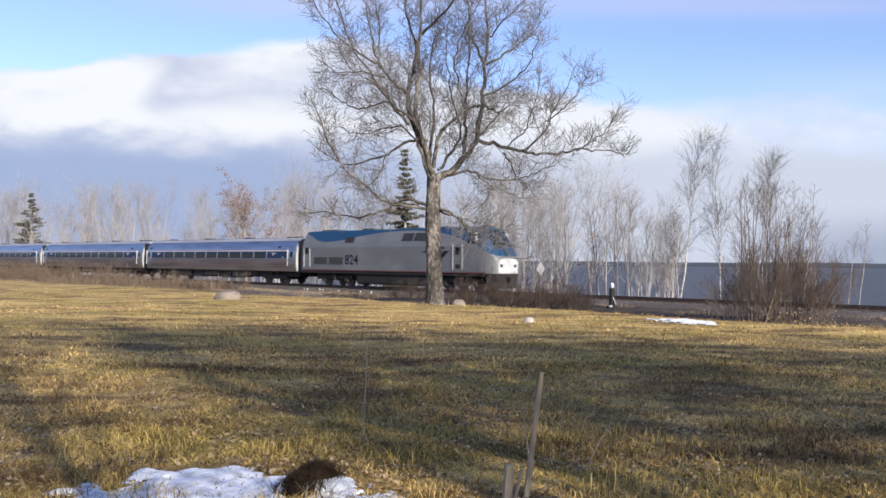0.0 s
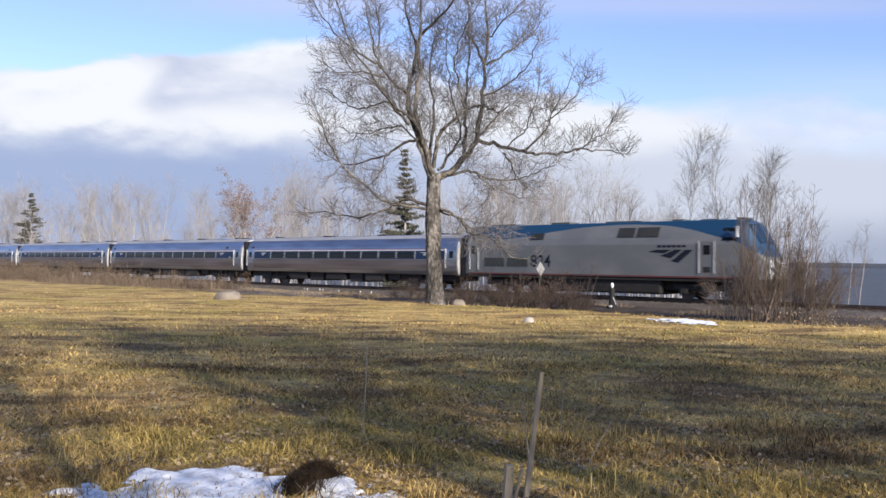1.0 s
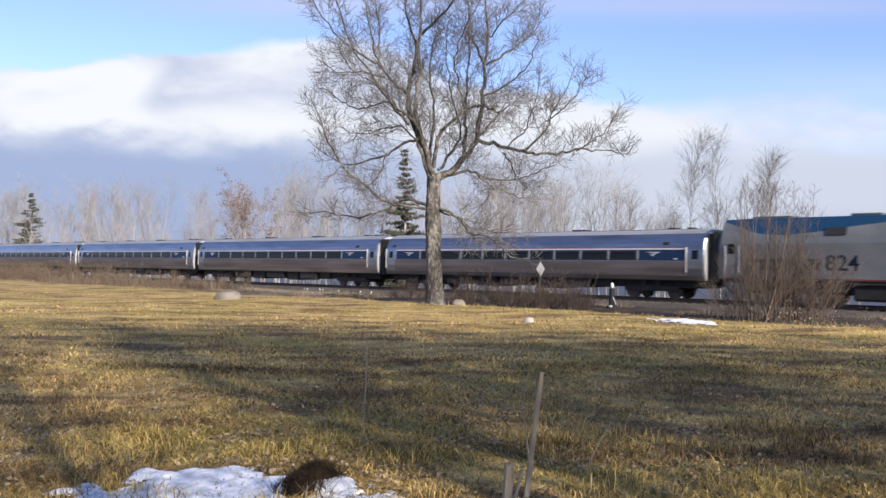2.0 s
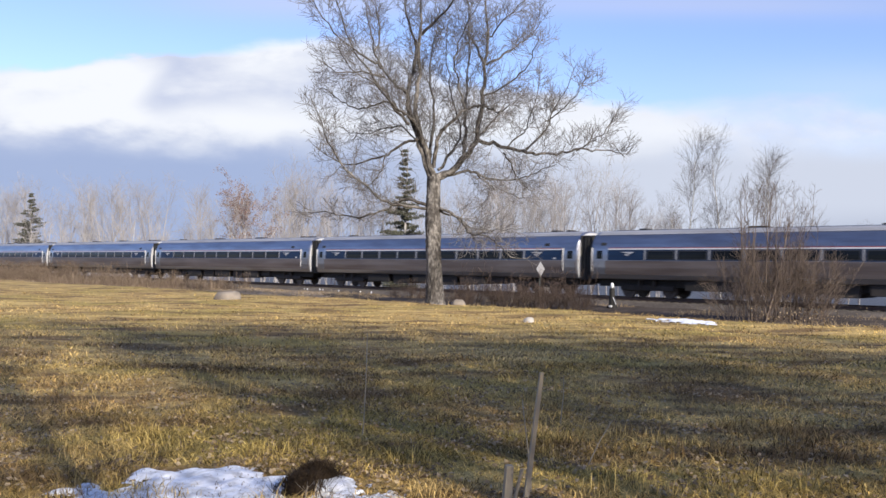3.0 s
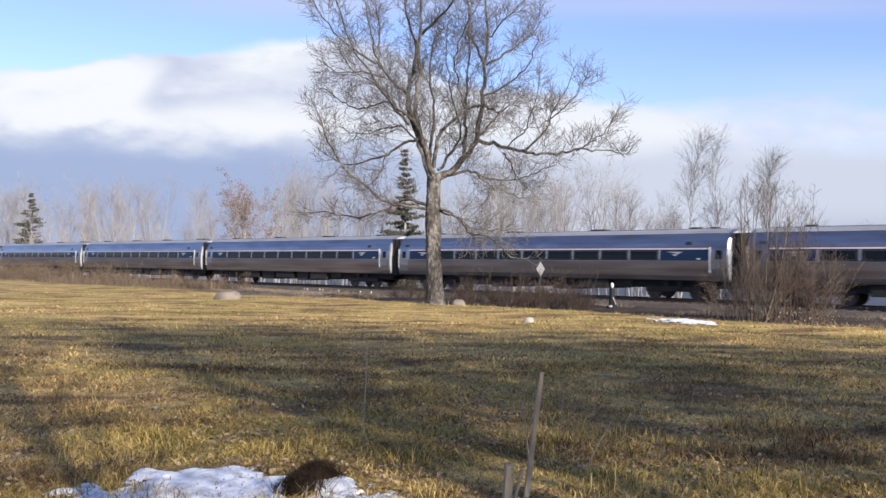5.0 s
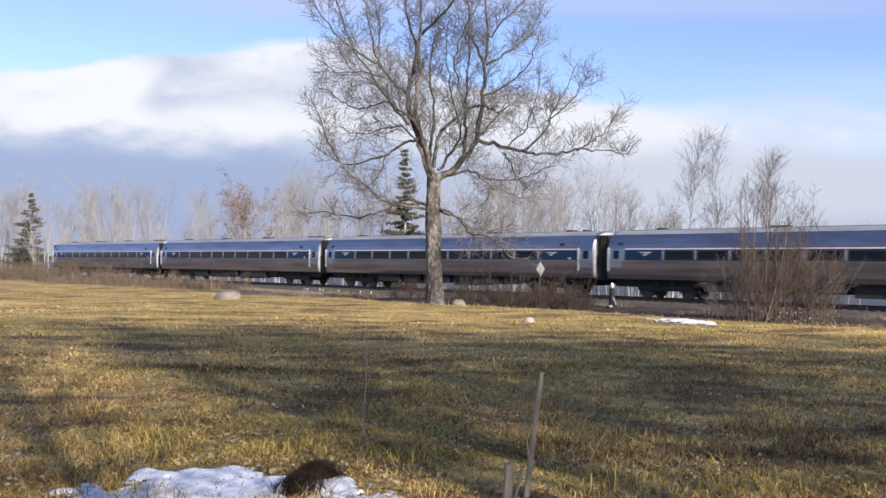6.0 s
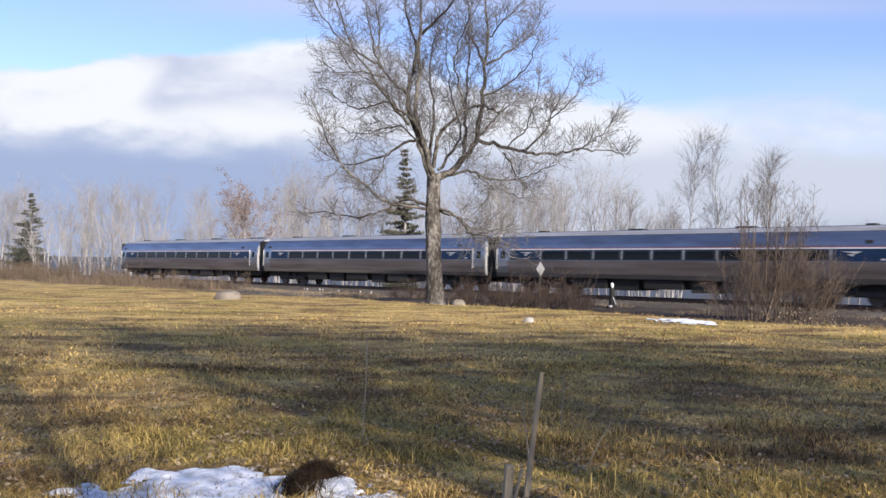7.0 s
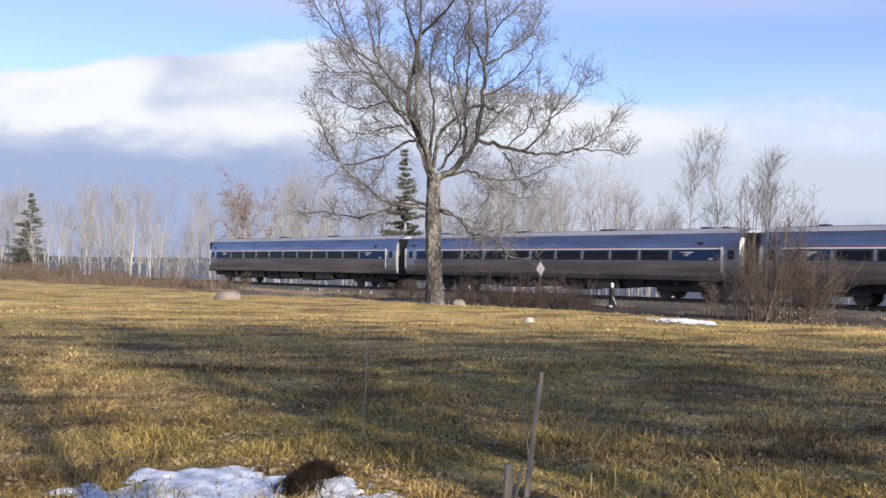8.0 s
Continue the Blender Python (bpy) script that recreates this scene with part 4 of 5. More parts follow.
def build_grass():
    rng = np.random.default_rng(3)

    def lawn(x, y):
        return off_track(x, y)[1] < -16.2 and noise.noise(Vector((x * 0.8, y * 0.8, 9))) > -0.6

    blades(rng, scatter(rng, 90000, 5.2, 16, keep=lawn), 0.055, 0.009, M["blade"], "grass", "short dry tan and olive grass", "grass", 1.5)
    blades(rng, scatter(rng, 60000, 14, 60, keep=lawn), 0.06, 0.018, M["blade"], "grass", "short dry tan grass farther off", "grass", 1.5)

    def tuft(x, y):
        return off_track(x, y)[1] < -15.5 and noise.noise(Vector((x * 1.3, y * 1.3, 30))) > 0.12

    blades(rng, scatter(rng, 52000, 5.2, 24, power=1.2, keep=tuft), 0.12, 0.007, M["blade"], "grass_tufts", "longer tufts of straw-coloured grass", "grass", 0.6)
    def rough(x, y):
        return x > 0.9 and noise.noise(Vector((x * 1.7, y * 1.7, 60))) > 0.0

    blades(rng, scatter(rng, 9000, 5.3, 9.5, keep=rough), 0.17, 0.007, M["blade"], "dry_stalks", "taller straw-coloured stalks in the grass", "grass", 0.4)
    p = scatter(rng, 10000, 5.3, 30, power=1.1)
    p[:, 2] += 0.025
    ob = new("fallen_leaves", leaf_quads(rng, p, 0.026, M["leaf"], "fallen_leaves", lie=0.35))
    tagged(ob, "dry pale leaves scattered over the lawn", "leaves", kind="stuff")
    # leaf litter close by, and stalks lying on the snow
    p = scatter(rng, 34000, 5.3, 19, keep=lambda x, y: noise.noise(Vector((x * 1.1, y * 1.1, 80))) > 0.08)
    p[:, 2] += 0.03
    ob = new("leaf_litter", leaf_quads(rng, p, 0.022, M["leaf"], "leaf_litter", lie=0.35))
    tagged(ob, "brown leaf litter in the near grass", "leaves", kind="stuff")
    p = np.array([(x, y, ground_height(x, y) + 0.045) for x, y in zip(rng.uniform(-3.0, -0.5, 700), rng.uniform(6.2, 7.6, 700))])
    blades(rng, p, 0.05, 0.006, M["weed"], "straw_bits", "bits of straw poking through the snow", "straw", 1.2)
    # verge of weeds between lawn and track, taller where it lies far off
    pts = []
    for _ in range(48000):
        u, v = rng.uniform(-110, 34), rng.uniform(-16.5, -4.5)
        p = on_track(u, v)
        if noise.noise(Vector((p.x * 0.3, p.y * 0.3, 50))) > (-0.15 if u < 2 else 0.2):
            pts.append((p.x, p.y, ground_height(p.x, p.y)))
    blades(rng, np.array(pts), 0.20, 0.016, M["straw"], "verge_weeds", "low straw-coloured dead weeds along the track", "weeds", 0.8)
    pts = []
    for _ in range(30000):
        u, v = rng.uniform(-68, -15), rng.uniform(-15.5, -6)
        p = on_track(u, v)
        if noise.noise(Vector((p.x * 0.25, p.y * 0.25, 70))) > -0.1:
            pts.append((p.x, p.y, ground_height(p.x, p.y)))
    blades(rng, np.array(pts), 0.85, 0.020, M["weed"], "tall_weeds", "tall reddish-brown dead weeds by the track", "weeds", 0.45)


# ---- snow, stones, stakes ----
def lump(seed, sx, sy, sz, rough=0.25, sub=3):
    bm = bmesh.new()
    bmesh.ops.create_icosphere(bm, subdivisions=sub, radius=1.0)
    for v in bm.verts:
        n = noise.noise(v.co * 1.6 + Vector((seed * 7.1, 0, 0))) + 0.5 * noise.noise(v.co * 4 + Vector((0, seed * 3.3, 0)))
        v.co *= 1 + rough * n
        v.co = Vector((v.co.x * sx, v.co.y * sy, max(v.co.z, -0.3) * sz))
    return bm


def snow_patch(x, y, sx, sy, high, seed, label, mat="snow", ragged=0.55, turn=0.0):
    """A ragged sheet of old snow, thick in the middle, melted through in holes."""
    nx, ny = 110, 70
    verts, keep, faces = [], [], []
    for j in range(ny + 1):
        for i in range(nx + 1):
            a, b = 2 * i / nx - 1, 2 * j / ny - 1
            wx, wy = x + a * sx, y + b * sy + a * turn
            q = 1 - (a * a + b * b) ** 0.5 + 0.55 * noise.noise(Vector((a * 2.2, b * 1.8, seed))) + ragged * noise.noise(Vector((a * 7, b * 6, seed + 5)))
            keep.append(q > 0.14)
            t = max(0.0, min(1.0, (q - 0.08) * 2.4)) ** 0.6
            verts.append((wx, wy, ground_height(wx, wy) - 0.01 + high * t + 0.3 * high * noise.noise(Vector((wx * 5, wy * 5, seed))) * t))
    for j in range(ny):
        for i in range(nx):
            k = j * (nx + 1) + i
            f = (k, k + 1, k + nx + 2, k + nx + 1)
            if all(keep[q] for q in f):
                faces.append(f)
    ob = new("snow_patch", mesh_of("snow_patch", verts, faces, M[mat], True))
    tagged(ob, label, "snow", kind="stuff")


def stone(x, y, sx, sy, sz, seed, label, mat="stone", flat=9.0):
    bm = lump(seed, sx, sy, sz)
    for v in bm.verts:
        v.co.z = min(v.co.z, flat + 0.08 * v.co.x)
    me = bpy.data.meshes.new("stone")
    bm.to_mesh(me)
    bm.free()
    me.materials.append(M[mat])
    me.shade_smooth()
    ob = new("stone", me)
    ob.matrix_world = Matrix.Translation((x, y, ground_height(x, y) + 0.05 * sz))
    return tagged(ob, label, "stone")


def stake(x, y, length, w, tilt_x, tilt_y, label):
    bm = bmesh.new()
    box(bm, -w / 2, w / 2, -w * 0.35, w * 0.35, -0.15, length, 0.004)
    for v in bm.verts:
        if v.co.z > length * 0.9:
            v.co.x = v.co.x * 0.7 + 0.006
        v.co.x += 0.01 * noise.noise(Vector((0, 0, v.co.z * 3)))
    me = bpy.data.meshes.new("stake")
    bm.to_mesh(me)
    bm.free()
    me.materials.append(M["stake"])
    ob = new("stake", me)
    ob.matrix_world = pose(x, y, ground_height(x, y), tilt_y, tilt_x, 15)
    return tagged(ob, label, "stake")


def build_small():
    snow_patch(-1.80, 6.60, 1.25, 0.85, 0.075, 2.0, "patch of old grainy snow on the grass", ragged=0.36, turn=0.18)
    snow_patch(-0.66, 6.62, 0.42, 0.26, 0.05, 9.0, "small patch of old snow beside a tussock")
    snow_patch(7.7, 27.6, 1.0, 1.6, 0.06, 4.4, "thin bright patch of snow on the lawn", "far_snow", 0.4)
    stone(-9.75, 39.7, 0.58, 0.42, 0.50, 5, "pale grey flat-topped boulder on the lawn", flat=0.34)
    stone(2.66, 26.9, 0.17, 0.15, 0.17, 2, "small pale stone in the grass", "light_stone")
    stone(0.8, 44.6, 0.38, 0.3, 0.30, 3, "grey block of stone beside the track")
    # tussock of dark matted stalks
    rng = np.random.default_rng(6)
    at = (-1.02, 7.1)
    zb = ground_height(*at)
    tus = empty("tussock", Matrix.Translation((*at, zb)))
    tagged(tus, "dark brown matted tussock at the snow's edge", "grass tussock")
    part("mound", lump(8, 0.19, 0.16, 0.12, 0.3, 4), M["soil"], tus, smooth=True)
    part("mound", lump(9, 0.12, 0.16, 0.14, 0.35, 4), M["soil"], tus, m=Matrix.Translation((-0.07, -0.34, 0.0)), smooth=True)
    pts = rng.normal(0, 0.10, (2200, 3)) * np.array((1.1, 1, 0))
    pts[:, 2] = 0.12 - (pts[:, 0] ** 2 + pts[:, 1] ** 2) * 2.2
    pts[1300:] += np.array((-0.07, -0.34, 0.0))
    ob = blades(rng, pts, 0.085, 0.005, M["soil"], "stalk_mat", "dark matted stalks", "grass", 0.9)
    del ob["category"]
    ob.parent = tus
    stake(0.63, 6.52, 0.955, 0.042, 8, -3, "thin weathered wooden stake leaning in the grass")
    stake(0.48, 6.42, 0.30, 0.075, 2, 2, "short broken wooden stake in the grass")
    stake(0.53, 6.44, 0.27, 0.03, 14, 0, "short broken wooden stake in the grass")
    for x, y, h, lx, seed in ((-0.80, 8.85, 1.08, 0.09, 1), (0.69, 6.75, 0.75, 0.02, 2), (-1.0, 6.4, 0.25, 0.05, 3), (1.25, 7.6, 0.5, 0.5, 4), (1.3, 9.6, 0.6, 0.1, 5)):
        r = np.random.default_rng(seed)
        l = wander(r, (0, 0, -0.05), (lx, 0.02, 1), h, 0.009, 0.005, 8, 0.04, 0)
        tw = side_shoots(r, l, 4, 0.5, (0.3, 0.7), 0.14, 0.01, 0.02, rmin=0.0015)
        ob = new("dead_stalk", tubes([l] + tw, M["stake"], "dead_stalk"))
        ob.matrix_world = Matrix.Translation((x, y, ground_height(x, y)))
        tagged(ob, "thin dry plant stalk standing in the grass", "plant stalk", "dry stalks")
    # small pale stones along the ballast
    rnd = random.Random(12)
    for i in range(10):
        p = on_track(-13.2 + i * 0.9 + rnd.uniform(-0.4, 0.4), rnd.uniform(-2.35, -1.95))
        s = rnd.uniform(0.045, 0.085)
        ob = tagged(stone(p.x, p.y, s, s, s * rnd.uniform(1.2, 3.0), 20 + i, "small pale stone on the ballast", "white"), group="pale stones by the track")
        ob.matrix_world = Matrix.Translation((p.x, p.y, -0.36))


def build_signs():
    p = on_track(12.15, -4.6)
    zb = ground_height(p.x, p.y)
    sign = tagged(empty("track_sign", pose(p.x, p.y, zb, 0, 0, -40)), "white diamond sign on a thin steel post by the track", "sign")
    part("post", boxed(-0.028, 0.028, -0.025, 0.025, -0.2, 1.7, bevel=0.006), M["grille"], sign)
    bm = boxed(-0.01, 0.01, -0.31, 0.31, -0.31, 0.31, bevel=0.004)
    part("panel", bm, M["roof"], sign, "white diamond panel", pose(0.045, 0, 1.92, 45))
    p = on_track(18.5, -6.9)
    zb = ground_height(p.x, p.y)
    sw = tagged(empty("switch_stand", pose(p.x, p.y, zb, 0, 0, -44)), "dark switch stand with a white lens beside the track", "switch stand")
    part("base", boxed(-0.2, 0.2, -0.2, 0.2, -0.1, 0.12, bevel=0.02), M["black"], sw)
    bm = cyl(bmesh.new(), (0, 0, 0.1), (0, 0, 1.0), 0.16, 0.13, 14)
    part("column", bm, M["black"], sw)
    bm = bmesh.new()
    bmesh.ops.create_uvsphere(bm, u_segments=16, v_segments=10, radius=1.0, matrix=Matrix.Translation((0, 0, 1.14)) @ Matrix.Diagonal((0.085, 0.085, 0.15, 1)))
    part("lens", bm, M["lamp"], sw, "white oval lens", smooth=True)
    part("lever", cyl(bmesh.new(), (0.12, -0.1, 0.55), (0.30, -0.1, 0.2), 0.02, n=8), M["end_paint"], sw, "pale lever arm")
    part("foot_plate", boxed(0.0, 0.16, -0.32, -0.21, 0.05, 0.15, bevel=0.02), M["white"], sw, "white foot plate")


# ---- the train ----
WHEEL_R = 0.457


def wheelset(parent, x, z=WHEEL_R, r=WHEEL_R):
    bm = bmesh.new()
    cyl(bm, (0, -0.9, 0), (0, 0.9, 0), 0.09, n=10)
    for s in (-1, 1):
        cyl(bm, (0, s * 0.69, 0), (0, s * 0.72, 0), r + 0.025, n=28)
        cyl(bm, (0, s * 0.72, 0), (0, s * 0.83, 0), r, n=28)
        cyl(bm, (0, s * 0.83, 0), (0, s * 0.85, 0), r * 0.45, n=16)
        for k in range(3):
            a = k * 2.1
            cyl(bm, (r * 0.62 * math.cos(a), s * 0.82, r * 0.62 * math.sin(a)), (r * 0.62 * math.cos(a), s * 0.836, r * 0.62 * math.sin(a)), 0.07, n=8)
    ob = part("wheelset", bm, M["wheel"], parent, "steel wheels on an axle", Matrix.Translation((x, 0, z)))
    return ob


def car_ring(x, grow=0.0):
    """Cross-section of a coach: a tube with bowed sides."""
    half = ((0.0, 1.02), (1.25, 1.02), (1.42, 1.07), (1.50, 1.3), (1.545, 1.7), (1.555, 2.1), (1.54, 2.45), (1.50, 2.75), (1.42, 3.05), (1.29, 3.33), (1.08, 3.58), (0.80, 3.74), (0.45, 3.83), (0.0, 3.86))
    pts = [(x, y + grow * (y > 0), z) for y, z in half] + [(x, -y - grow, z) for y, z in half[-2:0:-1]]
    return pts


def shell_strip(x0, x1, z0, z1, proud, side):
    """A strip that follows the coach's bowed side between two heights."""
    ys = ((1.3, 1.50), (1.7, 1.545), (2.1, 1.555), (2.45, 1.54), (2.75, 1.50), (3.05, 1.42), (3.33, 1.29))

    def y_at(z):
        for (za, ya), (zb, yb) in zip(ys, ys[1:]):
            if za <= z <= zb:
                return ya + (yb - ya) * (z - za) / (zb - za)
        return ys[-1][1]
    zs = [z0] + [z for z, _ in ys if z0 < z < z1] + [z1]
    rings = []
    for x in (x0, x1):
        outer = [(x, side * (y_at(z) + proud), z) for z in zs]
        inner = [(x, side * (y_at(z) - 0.03), z) for z in zs[::-1]]
        rings.append(outer + inner)
    return loft(rings)


def coach():
    c = empty("coach")
    h = 12.52
    rings = [car_ring(x) for x in (-h, -h + 0.05, 0, h - 0.05, h)]
    for i in (0, 4):
        rings[i] = [(p[0], p[1] * 0.97, 1.03 + (p[2] - 1.03) * 0.985) for p in rings[i]]
    part("body", loft(rings), M["steel"], c, "stainless steel body shell")
    for side in (-1, 1):
        part("window_band", shell_strip(-11.35, 11.42, 2.12, 2.72, 0.012, side), M["band"], c, "dark blue window band")
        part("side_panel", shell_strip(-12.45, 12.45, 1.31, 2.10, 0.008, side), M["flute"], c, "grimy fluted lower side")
        part("stripe", shell_strip(-11.35, 11.42, 2.725, 2.80, 0.014, side), M["white"], c, "white stripe")
        part("stripe", shell_strip(-11.35, 11.42, 2.805, 2.84, 0.014, side), M["red"], c, "thin red stripe")
        for i in range(9):
            x = -7.95 + i * 1.935
            w = part("window", shell_strip(x - 0.84, x + 0.84, 2.18, 2.66, 0.022, side), M["rubber"], c, "dark framed window")
            part("pane", shell_strip(x - 0.78, x + 0.78, 2.22, 2.62, 0.028, side), M["glass"], w)
        for i in range(10):
            x = -8.92 + i * 1.935
            part("mullion", shell_strip(x - 0.04, x + 0.04, 2.16, 2.70, 0.026, side), M["roof"], c, "pale window post")
        for x in (-11.95, 11.95):
            d = part("door", shell_strip(x - 0.42, x + 0.42, 1.32, 3.02, 0.010, side), M["steel"], c, "stainless steel vestibule door")
            part("pane", shell_strip(x - 0.16, x + 0.22, 2.2, 2.68, 0.024, side), M["glass"], d)
            for q in (-0.48,):
                part("grab_rail", boxed(x + q - 0.018, x + q + 0.018, side * 1.54 - 0.05, side * 1.54 + 0.05, 1.5, 2.85, bevel=0.012), M["end_paint"], d)
        # emblem and line of letters, as plain shapes
        for mid in (-10.05, 9.45):
            bm = bmesh.new()
            for q in (((-0.46, 2.60), (0.48, 2.60), (0.20, 2.48)), ((-0.20, 2.465), (0.16, 2.465), (0.02, 2.36))):
                lo = [bm.verts.new((mid + x, side * 1.535, z)) for x, z in q]
                hi = [bm.verts.new((mid + x, side * 1.572, z)) for x, z in q]
                bm.faces.new(lo), bm.faces.new(hi[::-1])
                for k in range(3):
                    bm.faces.new((lo[k], lo[(k + 1) % 3], hi[(k + 1) % 3], hi[k]))
            bmesh.ops.recalc_face_normals(bm, faces=bm.faces)
            part("emblem", bm, M["end_paint"], c, "pale winged emblem")
        part("lettering", shell_strip(10.75, 10.95, 2.18, 2.26, 0.03, side), M["end_paint"], c, "small pale lettering")
    for s in (-1, 1):
        x = s * h
        for k in range(3):
            a, b = x + s * (0.03 + k * 0.15), x + s * (0.03 + k * 0.15 + 0.11)
            part("diaphragm", boxed(min(a, b), max(a, b), -1.27 + 0.05 * (k % 2), 1.27 - 0.05 * (k % 2), 0.95, 3.59 - 0.04 * (k % 2), bevel=0.03), M["rubber"], c)
        part("coupler", boxed(min(x - s * 0.3, x + s * 0.47), max(x - s * 0.3, x + s * 0.47), -0.15, 0.15, 0.72, 1.0, bevel=0.03), M["black"], c)
        part("end_sheet", loft([[(x + s * 0.004, p[1] * 0.955, 1.06 + (p[2] - 1.03) * 0.965) for p in car_ring(0)], [(x + s * 0.03, p[1] * 0.955, 1.06 + (p[2] - 1.03) * 0.965) for p in car_ring(0)]]), M["end_paint"], c, "pale painted end sheet")
    for x in (-9.07, 9.07):
        t = part("truck", boxed(x - 1.75, x + 1.75, -1.02, 1.02, 0.55, 0.78, bevel=0.05), M["black"], c, "dark four-wheel truck")
        for q in (-1.295, 1.295):
            wheelset(t, x + q)
        for s in (-1, 1):
            part("side_frame", boxed(x - 1.7, x + 1.7, s * 1.03 - 0.06, s * 1.03 + 0.06, 0.42, 0.72, bevel=0.05), M["gear"], t)
            for q in (-0.45, 0.45):
                part("spring", cyl(bmesh.new(), (x + q, s * 1.05, 0.6), (x + q, s * 1.05, 1.02), 0.14, n=12), M["gear"], t)
    for x0, x1, z0, y in ((-6.6, -4.3, 0.48, 1.28), (-3.9, -2.2, 0.40, 1.2), (-1.8, 0.6, 0.52, 1.3), (1.0, 2.4, 0.38, 1.15), (2.9, 5.0, 0.5, 1.3), (5.3, 6.5, 0.6, 1.1)):
        part("equipment_box", boxed(x0, x1, -y, y, z0, 1.03, bevel=0.03), M["black"] if x0 < 1 else M["gear"], c)
    part("centre_sill", boxed(-12.3, 12.3, -0.95, 0.95, 0.62, 1.03, bevel=0.03), M["black"], c)
    up = [(y, z) for _, y, z in car_ring(0) if z > 3.5]
    up = sorted(up)
    rings = [[(x, y * 1.008, z + 0.012) for y, z in up] + [(x, y * 0.97, z - 0.03) for y, z in up[::-1]] for x in (-12.3, 12.3)]
    part("roof", loft(rings), M["roof"], c, "weathered grey roof")
    part("roof_rail", boxed(-11.8, 11.8, -0.32, 0.32, 3.85, 3.885, bevel=0.01), M["steel"], c)
    for x, w in ((-9.8, 0.25), (-3.0, 0.5), (3.6, 0.5), (9.9, 0.25), (11.0, 0.15)):
        part("roof_vent", boxed(x - w, x + w, -0.30, 0.30, 3.85, 3.97, bevel=0.03), M["gear"], c)
    for x in (-11.7, 10.2):
        part("vent_louvre", shell_strip(x - 0.18, x + 0.18, 2.98, 3.14, 0.02, -1), M["rubber"], c)
    tagged(c, "stainless steel passenger coach with a blue window band", "railway coach", "coaches of the train")
    return c


def loco_ring(x, width, base, shoulder, top, roof_half):
    """Cross-section of the locomotive: upright sides, sloped shoulders, a flat roof."""
    w = width / 2
    half = [(0, base), (w * 0.9, base), (w, base + 0.06), (w, base + (shoulder - base) * 0.25), (w, base + (shoulder - base) * 0.5), (w, base + (shoulder - base) * 0.75), (w, shoulder - 0.1), (w - 0.02, shoulder)]
    n = 6
    for i in range(1, n + 1):
        t = i / n
        half.append((w - 0.02 + (roof_half - w + 0.02) * t, shoulder + (top - shoulder) * (t ** 0.72)))
    half.append((roof_half * 0.5, top + 0.04))
    half.append((0, top + 0.05))
    return [(x, y, z) for y, z in half] + [(x, -y, z) for y, z in half[-2:0:-1]]


